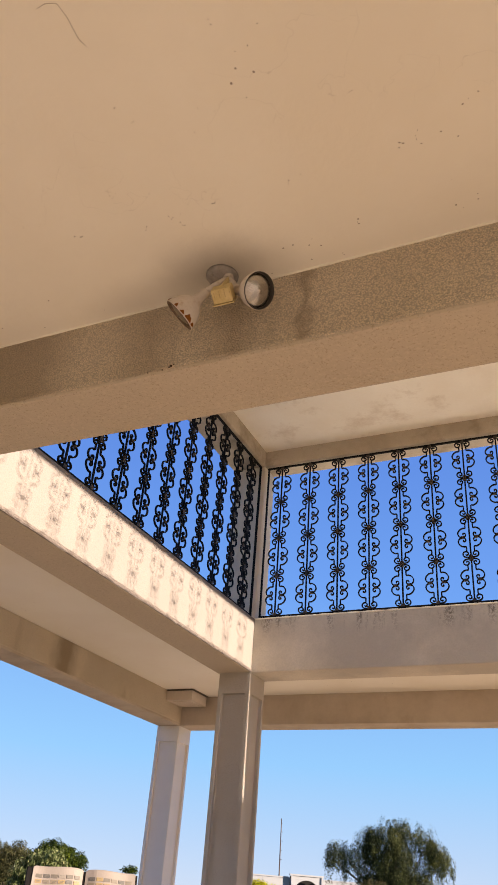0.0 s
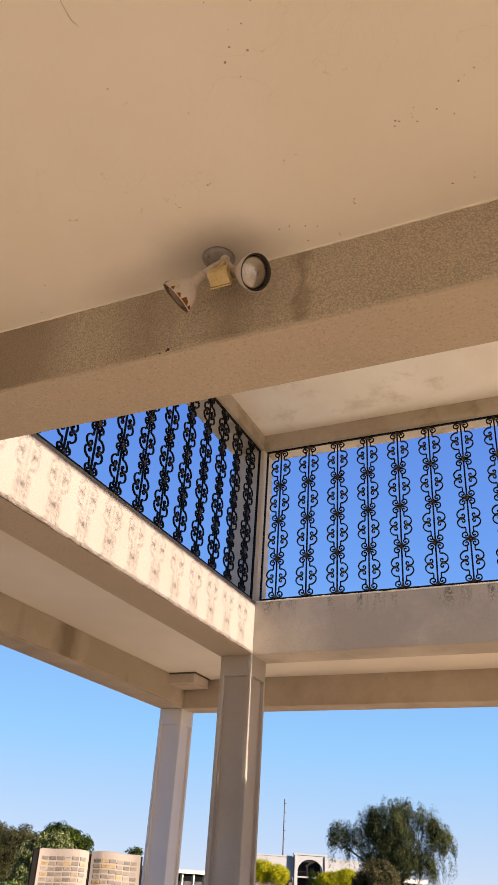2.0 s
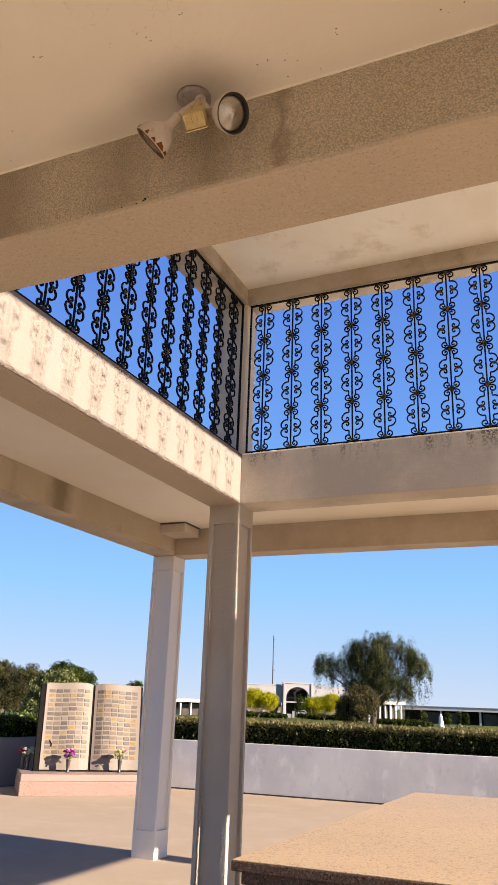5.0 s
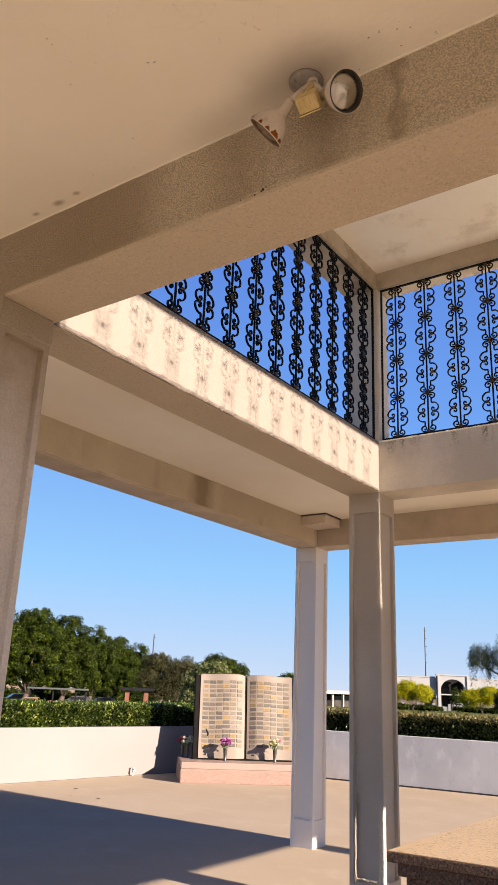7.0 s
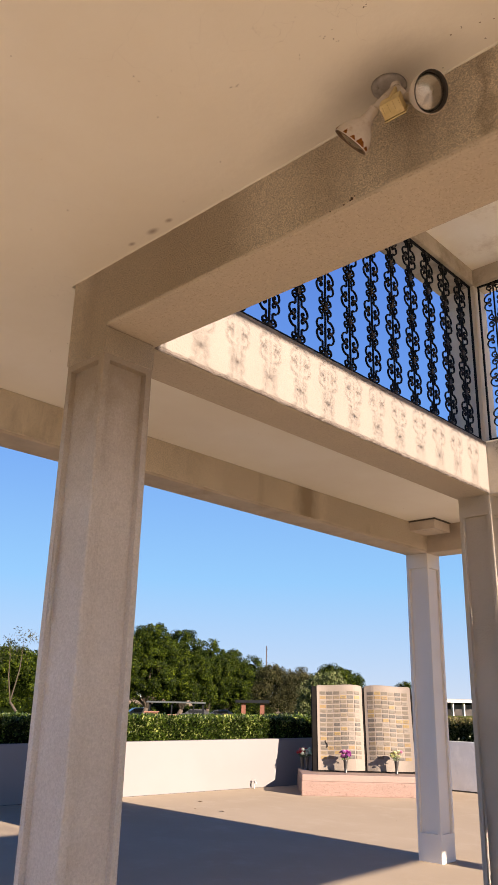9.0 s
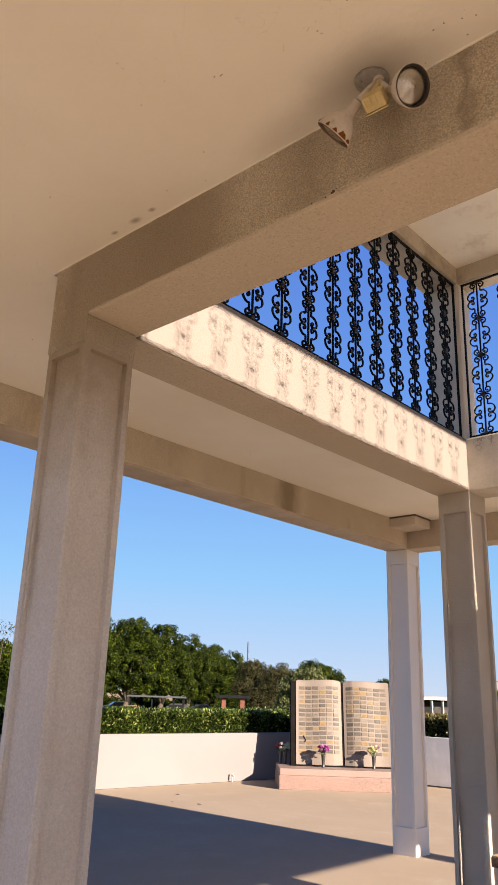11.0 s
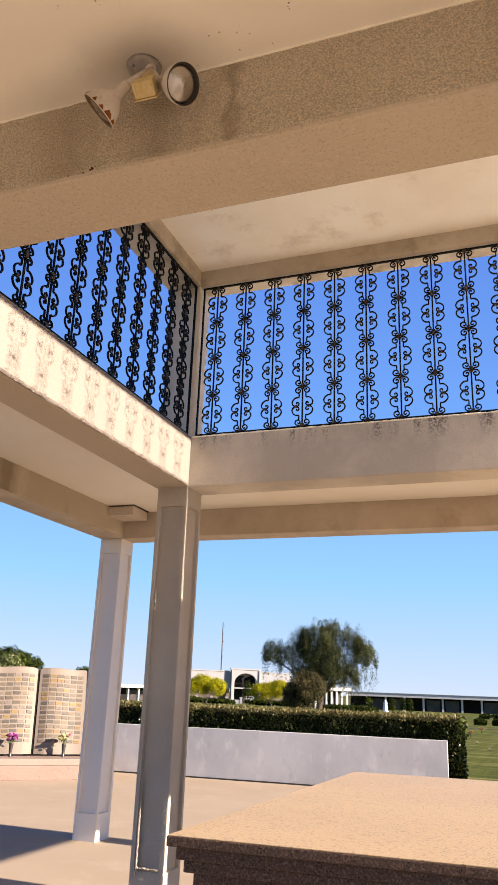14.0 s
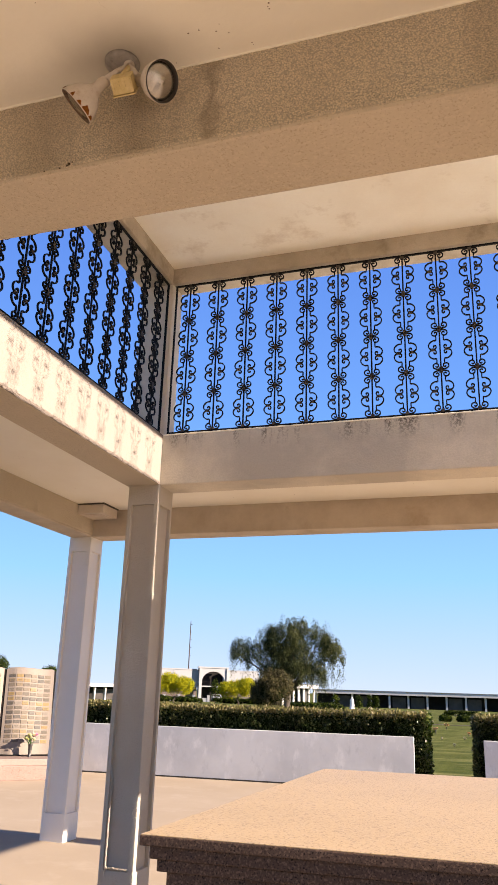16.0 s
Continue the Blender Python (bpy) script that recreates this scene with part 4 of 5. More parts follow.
def vase(x, y, cols, label):
    v = thing("flower_vase", BK @ Vector((x, y, 0.352)), label, "vase", "vases at the memorial")
    bm = bmesh.new()
    lathe(bm, [(0.001, 0), (0.034, 0), (0.036, 0.006), (0.027, 0.02), (0.030, 0.10), (0.041, 0.212), (0.044, 0.225), (0.040, 0.225), (0.030, 0.14), (0.001, 0.13)], None, 16)
    smooth(part("vase", bm, VASE, v, "dark metal cone vase"))
    bm = bmesh.new()
    heads = []
    for k in range(18):
        a, r = rng.uniform(0, 6.28), rng.uniform(0.01, 0.10)
        tip = Vector((math.cos(a) * r, math.sin(a) * r, rng.uniform(0.25, 0.36)))
        tube(bm, [(0, 0, 0.15), tip * 0.7 + Vector((0, 0, 0.06)), tip], 0.003, 5)
        heads.append(tip)
    for k in range(16):
        a, r = rng.uniform(0, 6.28), rng.uniform(0.03, 0.10)
        c = Vector((math.cos(a) * r, math.sin(a) * r, rng.uniform(0.22, 0.31)))
        petal_head(bm, c, 0.03, 2)
    part("stems", bm, STEM, v, "green stems and leaves")
    for j, col in enumerate(cols):
        bm = bmesh.new()
        for c in heads[j::len(cols)]:
            petal_head(bm, c, rng.uniform(0.038, 0.055), 16)
        part("blossoms", bm, foliage("petals", col, [q * 0.8 for q in col], None, 0.6, 0.3), v)


vase(0.17, 0.94, ((0.75, 0.74, 0.68), (0.50, 0.70, 0.62), (0.78, 0.76, 0.70)), "dark metal vase of white and teal artificial flowers")
vase(0.085, 1.06, ((0.55, 0.07, 0.09), (0.60, 0.20, 0.22)), "dark metal vase of red artificial flowers")
vase(0.85, 0.45, ((0.50, 0.09, 0.40), (0.66, 0.28, 0.58)), "dark metal vase of purple artificial flowers")
vase(1.80, 0.45, ((0.80, 0.78, 0.42), (0.82, 0.80, 0.55), (0.80, 0.77, 0.46), (0.74, 0.40, 0.52)), "dark metal vase of cream and pink artificial flowers")

# garden tap at the foot of the wall
tap = thing("garden_tap", (-10.69, 11.72, 0), "small weathered standpipe tap at the foot of the wall", "tap")
PIPE = plain("galvanised_pipe", (0.55, 0.54, 0.52), 0.5, 0.0, 0.3, 60)
bm = bmesh.new()
tube(bm, [(0, 0, 0), (0, 0, 0.15)], 0.013, 10)
part("pipe", bm, PIPE, tap)
bm = bmesh.new()
tube(bm, [(-0.01, 0, 0.15), (0.03, -0.01, 0.155), (0.065, -0.02, 0.14), (0.07, -0.02, 0.11)], [0.017, 0.016, 0.013, 0.012], 10)
part("spout", bm, PIPE, tap)
bm = bmesh.new()
lathe(bm, [(0.001, 0.19), (0.03, 0.19), (0.032, 0.185), (0.008, 0.18), (0.007, 0.15)], None, 12)
part("handle", bm, PIPE, tap)
tap.scale = (0.9, 0.9, 0.8)


# ---- plants ----
def leaf_mesh(name, pos, out, size, slim, material, seed, hang=0.0, faced=False):
    """One mesh of folded leaves at pos (n,3); out: which way each leaf leans."""
    g = np.random.default_rng(seed)
    n = len(pos)
    d = out + g.normal(0, 0.6, (n, 3))
    d[:, 2] -= hang
    d /= np.linalg.norm(d, axis=1)[:, None] + 1e-9
    s = np.cross(d, g.normal(0, 1, (n, 3)))
    s /= np.linalg.norm(s, axis=1)[:, None] + 1e-9
    up = np.cross(s, d)
    if faced:                       # the blades turn their faces outwards
        up = out + g.normal(0, 0.45, (n, 3))
        up /= np.linalg.norm(up, axis=1)[:, None] + 1e-9
        d = np.cross(up, g.normal(0, 1, (n, 3)))
        d[:, 2] -= hang
        d /= np.linalg.norm(d, axis=1)[:, None] + 1e-9
        s = np.cross(d, up)
        s /= np.linalg.norm(s, axis=1)[:, None] + 1e-9
    ln = size * g.uniform(0.65, 1.35, n)[:, None]
    wd = ln * slim
    v = np.empty((n, 4, 3))
    v[:, 0] = pos
    v[:, 1] = pos + d * ln * 0.5 + s * wd * 0.5 + up * wd * 0.18
    v[:, 2] = pos + d * ln
    v[:, 3] = pos + d * ln * 0.5 - s * wd * 0.5 + up * wd * 0.18
    me = bpy.data.meshes.new(name)
    idx = np.arange(n * 4).reshape(n, 4)
    faces = np.concatenate([idx[:, [0, 1, 2]], idx[:, [0, 2, 3]]])
    me.vertices.add(n * 4)
    me.vertices.foreach_set("co", v.astype(np.float32).ravel())
    me.loops.add(n * 6)
    me.loops.foreach_set("vertex_index", faces.astype(np.int32).ravel())
    me.polygons.add(n * 2)
    me.polygons.foreach_set("loop_start", np.arange(0, n * 6, 3, dtype=np.int32))
    me.update(calc_edges=True)
    me.materials.append(material)
    return me


def lobes_points(lobes, clumps, per, spread, seed, shell=0.72, under=0.35, drop=0.85):
    """Leaf places: clumps near the surface of lobes (centre, radii), thinned below."""
    g = np.random.default_rng(seed)
    vol = np.array([r[0] * r[1] * r[2] for _, r in lobes]) ** 0.67
    pick = g.choice(len(lobes), clumps, p=vol / vol.sum())
    c = np.array([lobes[i][0] for i in pick], float)
    r = np.array([lobes[i][1] for i in pick], float)
    u = g.normal(0, 1, (clumps, 3))
    u /= np.linalg.norm(u, axis=1)[:, None]
    low = (u[:, 2] < -0.2) & (g.random(clumps) > under)
    u[low, 2] *= -0.6
    rad = shell + (1.04 - shell) * g.random(clumps) ** 0.5
    cc = c + u * r * rad[:, None]
    cs = np.repeat(cc, per, 0)
    sp = np.repeat(spread * g.uniform(0.6, 1.5, clumps), per)[:, None]
    w = g.normal(0, 1, (clumps * per, 3))
    w /= np.linalg.norm(w, axis=1)[:, None]
    off = w * sp * (0.55 + 0.45 * g.random(clumps * per) ** 0.5)[:, None]
    off[:, 2] *= drop
    return cs + off, 0.75 * w + 0.35 * np.repeat(u, per, 0)


def limbs(bm, base, tops, r0, rnd):
    """A trunk that forks towards the given crown points."""
    fork = Vector(base) + Vector((rnd.uniform(-0.2, 0.2), rnd.uniform(-0.2, 0.2), 1)) * 1.0
    h = (sum((Vector(t) for t in tops), Vector()) / len(tops) - Vector(base)).z
    fork = Vector(base) + Vector((rnd.uniform(-0.1, 0.1) * h, 0, h * 0.28))
    tube(bm, [Vector(base) - Vector((0, 0, 0.3)), Vector(base).lerp(fork, 0.5) + Vector((0.06 * h * rnd.uniform(-1, 1), 0, 0)), fork], [r0 * 1.25, r0, r0 * 0.8], 10)
    for t in tops:
        t = Vector(t)
        midp = fork.lerp(t, 0.5) + Vector((rnd.uniform(-0.05, 0.05) * h, rnd.uniform(-0.05, 0.05) * h, 0.03 * h))
        tube(bm, [fork, midp, t], [r0 * 0.55, r0 * 0.35, r0 * 0.12], 7)


def polar(az, d, z=None):
    x, y = d * math.sin(radians(az)), d * math.cos(radians(az))
    return Vector((x, y, ground_z(x, y) if z is None else z))


def tree(name, az, d, lobes, r0, clumps, per, spread, size, slim, material, label, seed, hang=0.0, shell=0.6, category="tree", strands=0, group="", drop=0.85, core=0.0):
    """Lobes are given across, deep and above the tree's foot, seen from the terrace."""
    rnd2 = random.Random(seed)
    base = polar(az, d)
    t = thing(name, base, label, category, group)
    t.rotation_euler = (0, 0, radians(-az))
    bm = bmesh.new()
    limbs(bm, (0, 0, 0), [c for c, _ in lobes], r0, rnd2)
    smooth(part("trunk", bm, BARK, t, "forked trunk with limbs"))
    pos, out = lobes_points(lobes, clumps, per, spread, seed, shell, 0.35, drop)
    if strands:
        g = np.random.default_rng(seed + 9)
        p2, o2 = lobes_points(lobes, strands, 1, 0.2, seed + 3, 0.8, 1.0)
        n = 26
        ln = g.uniform(0.7, 2.2, strands)
        p2 = np.repeat(p2, n, 0)
        k = np.tile(np.linspace(0, 1, n), strands)
        p2[:, 2] -= k * np.repeat(ln, n)
        p2 += g.normal(0, 0.07, p2.shape)
        pos, out = np.concatenate([pos, p2]), np.concatenate([out, np.repeat(o2, n, 0) * 0.4])
    me = leaf_mesh("crown", pos, out, size, slim, material, seed + 1, hang, True)
    cr = new("crown", me)
    cr.parent = t
    tagged(cr, kind="stuff")
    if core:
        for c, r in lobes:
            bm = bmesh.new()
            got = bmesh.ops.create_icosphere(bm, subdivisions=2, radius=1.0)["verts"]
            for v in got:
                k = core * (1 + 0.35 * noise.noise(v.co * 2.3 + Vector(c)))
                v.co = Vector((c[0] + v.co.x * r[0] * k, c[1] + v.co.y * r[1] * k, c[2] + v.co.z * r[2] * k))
            part("crown_core", bm, HEDGE_CORE, t, "solid core coloured as the inner shade of the crown")
    return t


HEDGE_LEAF = foliage("hedge_leaves", (0.0130, 0.0310, 0.0043), (0.1120, 0.1640, 0.0200), (0.3500, 0.3800, 0.1100), 0.20, 0.25, 2.6)
# leaf colour darkened for the hedge faces that lie in shade
HEDGE_SHADED = foliage("hedge_leaves_shaded", (0.0144, 0.0288, 0.0058), (0.0540, 0.0720, 0.0144), (0.1728, 0.1728, 0.0648), 0.35, 0.2, 2.2)
# paler leaf colour for the tips that catch the sun
HEDGE_LIT_TIPS = foliage("hedge_lit_tips", (0.0792, 0.0828, 0.0216), (0.1872, 0.1512, 0.0612), (0.3168, 0.2664, 0.1440), 0.45, 0.25)
# solid near-black core: blocks the view through and stands for inner shade
HEDGE_CORE = plain("inner_shade", (0.010, 0.016, 0.004), 1.0, 0, 0.4, 30, 0.0)


def hedge(a, b, depth, z1, label, seed, leaf, top_leaf=None, density=2000, size=0.060):
    a, b = Vector((*a, 0)), Vector((*b, 0))
    d = b - a
    L = d.length
    h = thing("hedge", a, label, "hedge", "clipped hedges")
    h.rotation_euler = (0, 0, math.atan2(d.y, d.x))
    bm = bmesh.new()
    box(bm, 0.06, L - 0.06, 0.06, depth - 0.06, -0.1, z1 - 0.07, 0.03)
    part("hedge_core", bm, HEDGE_CORE, h, "solid core coloured as the inner shade of the hedge")
    g = np.random.default_rng(seed)
    areas = [("f", L * (z1 - 0.3)), ("t", L * depth), ("l", depth * z1), ("r", depth * z1)]
    P, O = [], []
    for s, ar in areas:
        n = int(ar * density)
        x, y, z = g.uniform(0, L, n), g.uniform(0, depth, n), g.uniform(0.05 if s in "lr" else 0.3, z1, n)
        o = np.zeros((n, 3))
        if s == "f":
            y, o[:, 1] = np.zeros(n), -1
        elif s == "t":
            z, o[:, 2] = np.full(n, z1), 1
        elif s == "l":
            x, o[:, 0] = np.zeros(n), -1
        else:
            x, o[:, 0] = np.full(n, L), 1
        p = np.stack([x, y, z], 1)
        lump = np.array([noise.noise(Vector((q[0] * 2.6, q[1] * 2.6 + seed, q[2] * 3.0))) for q in p])
        p += o * (lump * 0.055 - 0.03 + g.normal(0, 0.022, n))[:, None]
        o[:, 2] += 0.5
        P.append(p)
        O.append(o)
    lit_places = None
    if top_leaf:                    # sunlight put into paler tips: the top and the upper edge of the face
        up = g.random(len(P[0])) * 0.16 > z1 - P[0][:, 2]
        lit_places = ([np.concatenate([P[1], P[0][up]])], [np.concatenate([O[1], O[0][up]])])
        P[0], O[0] = P[0][~up], O[0][~up]
        del P[1], O[1]
        # the end towards the sun gets a brighter leaf colour
        end = new("side_leaves", leaf_mesh("side_leaves", P.pop(), O.pop(), 0.075, 0.6, HEDGE_LEAF, seed))
        end.parent = h
        tagged(end, "leaves coloured brighter green for the sunlit end", kind="stuff")
    lv = new("leaves", leaf_mesh("leaves", np.concatenate(P), np.concatenate(O), size, 0.55, leaf, seed))
    lv.parent = h
    tagged(lv, kind="stuff")
    if lit_places:
        lv = new("lit_tips", leaf_mesh("lit_tips", lit_places[0][0], lit_places[1][0], 0.050, 0.6, top_leaf, seed))
        lv.parent = h
        tagged(lv, "pale pinkish tips on top, coloured as sunlit", kind="stuff")


hedge((-12.0, 3.5), (-10.72, 14.8), 0.95, 1.24, "clipped glossy green hedge behind the white wall", 11, HEDGE_LEAF, None, 2700, 0.054)
hedge((-10.4, 14.72), (-1.45, 15.42), 1.0, 1.285, "clipped green hedge with pale sunlit tips behind the wall", 12, HEDGE_SHADED, HEDGE_LIT_TIPS)
hedge((-0.62, 15.45), (8.0, 15.55), 1.0, 1.285, "clipped green hedge beside the lawn opening", 13, HEDGE_SHADED, HEDGE_LIT_TIPS)

ACACIA = foliage("weeping_leaves", (0.0100, 0.0140, 0.0045), (0.0740, 0.0840, 0.0250), (0.1800, 0.1850, 0.0680), 0.6, 0.15, 0.7)
FICUS = foliage("ficus_leaves", (0.0045, 0.0110, 0.0013), (0.0400, 0.0620, 0.0046), (0.0980, 0.1250, 0.0095), 0.5, 0.12, 0.9)
OLIVE = foliage("olive_leaves", (0.0250, 0.0275, 0.0095), (0.0980, 0.0900, 0.0360), (0.1350, 0.1200, 0.0500), 0.6, 0.15, 1.0)
BUSH_DK = foliage("bush_leaves", (0.0446, 0.0409, 0.0164), (0.1040, 0.0891, 0.0334), (0.1485, 0.1114, 0.0520), 0.6, 0.15, 1.6)
YELLOW = foliage("yellow_blossom", (0.2600, 0.2600, 0.0114), (0.5300, 0.4700, 0.0153), (0.1200, 0.1700, 0.0190), 0.6, 0.35)
VARIEG = foliage("variegated_leaves", (0.0320, 0.0480, 0.0130), (0.1350, 0.1550, 0.0580), (0.2500, 0.2550, 0.1200), 0.5, 0.25)

tree("weeping_tree", -15.1, 90, (((-0.2, 0, 7.7), (2.4, 2.2, 1.9)), ((3.5, 0, 7.3), (1.7, 1.7, 1.7)), ((0.9, 0, 4.3), (2.6, 1.8, 1.3)), ((4.9, 0, 5.9), (1.6, 1.6, 2.3)), ((-2.6, 0.3, 6.0), (2.0, 1.8, 1.8)), ((-5.4, 0, 5.9), (1.1, 1.1, 1.4)), ((-4.5, 0, 6.7), (0.8, 0.9, 0.6)), ((0.9, -0.6, 5.9), (2.1, 1.9, 1.9)), ((-0.6, 0, 3.9), (2.2, 1.8, 1.2)), ((3.4, 0, 3.9), (1.2, 1.2, 1.2)), ((1.2, 0, 8.9), (1.1, 1.1, 0.7)), ((-2.2, 0, 7.8), (1.2, 1.2, 1.1))),
     0.34, 400, 190, 0.48, 0.17, 0.30, ACACIA, "tall weeping tree with feathery grey-green foliage", 21, 1.2, 0.32, "tree", 640, "", 2.0)
tree("round_bush", -16.1, 78, (((0, 0, 2.1), (1.85, 1.7, 1.75)), ((-0.6, 0, 1.6), (1.4, 1.3, 1.3)), ((0.8, 0, 2.6), (1.1, 1.1, 1.1))), 0.12, 260, 70, 0.30, 0.15, 0.45, BUSH_DK, "rounded brownish-green bush on the lawn", 22, 0.5, 0.75, "bush", 0, "", 1.5, 0.72)
tree("yellow_tree", -23.1, 130, (((-0.9, 0, 3.1), (1.7, 1.4, 1.3)), ((1.3, 0, 2.7), (1.7, 1.4, 1.2)), ((-2.0, 0, 2.6), (1.2, 1.2, 1.0))), 0.10, 460, 60, 0.40, 0.42, 0.11, YELLOW, "small flowering tree covered in yellow blossom", 23, 0.1, 0.5, "tree", 0, "yellow trees")
tree("yellow_tree", -18.5, 130, (((-1.4, 0, 2.3), (1.7, 1.4, 1.1)), ((1.2, 0, 2.8), (1.7, 1.4, 1.2)), ((0.1, 0, 2.4), (1.6, 1.3, 1.1))), 0.10, 460, 60, 0.40, 0.42, 0.11, YELLOW, "small flowering tree covered in yellow blossom", 24, 0.1, 0.5, "tree", 0, "yellow trees")
tree("conifer", -20.2, 160, (((0, 0, 2.0), (0.9, 0.8, 1.3)), ((0, 0, 3.2), (0.6, 0.6, 0.9))), 0.1, 120, 12, 0.35, 0.25, 0.4, FICUS, "small dark conifer before the arched building", 25, 0, 0.5, "tree")
ROW = ((-53.2, 80, 10.0, 3.7), (-50.3, 84, 10.1, 3.7), (-47.9, 92, 10.0, 3.8), (-46.0, 104, 10.0, 3.9), (-44.4, 118, 9.9, 4.1), (-42.9, 134, 9.9, 4.2))
for i, (az, d, hh, w) in enumerate(ROW):
    q = random.Random(40 + i)
    lob = [((q.uniform(-0.55, 0.55) * w, q.uniform(-0.35, 0.35) * w, hh * q.uniform(0.26, 0.74)), (w * q.uniform(0.26, 0.42), w * 0.36, hh * q.uniform(0.08, 0.14))) for k in range(20)]
    lob += [((0.1 * w, 0, hh * 0.82), (w * 0.48, w * 0.45, hh * 0.17)), ((0, 0, hh * 0.52), (w * 0.75, w * 0.6, hh * 0.27)), ((-0.45 * w, 0, hh * 0.68), (w * 0.42, w * 0.45, hh * 0.19)), ((0.5 * w, 0, hh * 0.64), (w * 0.42, w * 0.45, hh * 0.19))]
    tree("shade_tree", az, d, lob, 0.3, 420, 170, 0.50, 0.175, 0.7, FICUS, "dense dark green shade tree in a row", 60 + i, 0.1, 0.82, "tree", 0, "row of shade trees", 0.9, 0.40)
tree("shade_tree", -60.0, 80, [((0, 0, 4.5), (4.5, 3, 2.2)), ((-2, 0, 5.2), (3, 3, 1.6)), ((2.5, 0, 4.0), (2.6, 2.4, 2.0))], 0.3, 260, 170, 0.6, 0.17, 0.7, FICUS, "dark green shade tree beyond the hedge", 70, 0.1, 0.82, "tree", 0, "", 0.9, 0.66)
tree("sparse_tree", -58.9, 70, [((0, 0, 6.6), (1.6, 1.4, 1.4)), ((-1.0, 0, 5.6), (1.2, 1.2, 1.2))], 0.12, 40, 8, 0.4, 0.2, 0.4, OLIVE, "thin half-bare tree with open crown", 71, 0, 0.3)
tree("olive_tree", -41.0, 105, [((-0.4, 0, 5.2), (1.9, 1.5, 1.7)), ((1.1, 0, 4.2), (1.8, 1.5, 1.9)), ((-1.3, 0, 3.4), (1.7, 1.4, 1.7)), ((0.4, 0, 2.2), (2.3, 1.5, 1.5))], 0.2, 190, 95, 0.48, 0.22, 0.35, OLIVE, "brownish olive tree with soft open crown", 72, 0.6, 0.7, "tree", 70, "olive trees", 1.3, 0.5)
tree("olive_tree", -39.3, 95, [((0, 0, 4.2), (1.5, 1.2, 1.4)), ((0.4, 0, 2.9), (1.7, 1.3, 1.6)), ((-0.9, 0, 2.7), (1.4, 1.2, 1.5))], 0.2, 150, 95, 0.45, 0.20, 0.35, OLIVE, "brownish olive tree with soft open crown", 73, 0.6, 0.7, "tree", 50, "olive trees", 1.3, 0.5)
tree("shade_tree", -36.8, 130, [((0, 0, 5.6), (2.8, 2.5, 1.7)), ((2.4, 0, 4.8), (2.2, 2.0, 1.5)), ((-2.5, 0, 4.6), (2.0, 2.0, 1.5)), ((0, 0, 3.6), (4.0, 2.5, 1.8))], 0.3, 280, 150, 0.6, 0.19, 0.7, FICUS, "rounded dark green tree behind the memorial", 74, 0.1, 0.82, "tree", 0, "", 0.9, 0.66)
tree("weeping_bush", -37.5, 42, [((0.2, 0, 2.45), (0.85, 0.8, 0.75)), ((-0.75, 0, 2.0), (0.55, 0.6, 0.6)), ((-0.9, 0, 1.3), (0.45, 0.5, 0.8))], 0.08, 260, 18, 0.22, 0.17, 0.4, VARIEG, "weeping bush with pale variegated leaves", 75, 0.9, 0.6, "bush", 160)
tree("palm_tree", -31.85, 200, [((0, 0, 6.0), (1.6, 1.4, 0.8))], 0.25, 60, 10, 0.5, 0.8, 0.15, FICUS, "small palm tree far beyond the memorial", 76, 0.5, 0.3)
for az, d, hh, w in ((-11.62, 118, 2.0, 0.55), (-9.95, 118, 2.0, 0.5), (-9.2, 122, 2.1, 0.4), (-8.75, 122, 2.0, 0.4)):
    tree("column_shrub", az, d, [((0, 0, hh * 0.3), (w, w, hh * 0.3)), ((0, 0, hh * 0.7), (w * 0.9, w * 0.9, hh * 0.3))], 0.08, 90, 12, 0.2, 0.18, 0.5, FICUS, "narrow clipped dark green shrub", 80 + int(az), 0, 0.6, "shrub", 0, "column shrubs")
for az, d, w, hh in ((-4.1, 68, 0.46, 0.55), (-2.88, 68, 0.48, 0.55), (-3.7, 98, 0.8, 0.55), (-2.95, 99, 0.8, 0.58), (-2.2, 98, 0.7, 0.54)):
    tree("low_shrub", az, d, [((0, 0, hh * 0.45), (w, w * 0.8, hh * 0.5)), ((0, 0, hh * 0.25), (w * 0.9, w * 0.7, hh * 0.3))], 0.03, 110, 40, 0.08, 0.10, 0.6, FICUS, "low rounded shrub on the lawn", 90 + int(az * 3), 0, 0.8, "shrub", 0, "low shrubs", 0.9, 0.85)
for az, d, w, hh in ((-24.6, 142, 2.8, 1.1), (-22.4, 142, 2.6, 0.9), (-19.3, 142, 2.6, 1.0), (-17.4, 142, 2.8, 1.1), (-13.9, 112, 2.2, 0.75), (-12.4, 112, 2.0, 0.7)):
    tree("low_shrub", az, d, [((0, 0, hh * 0.5), (w, 1.2, hh * 0.5)), ((w * 0.7, 0, hh * 0.45), (w * 0.6, 1.0, hh * 0.45))], 0.06, 150, 60, 0.22, 0.16, 0.6, FICUS, "low dark shrub before the white buildings", 160 + int(-az * 3), 0, 0.8, "shrub", 0, "shrubs before the buildings", 0.9, 0.8)
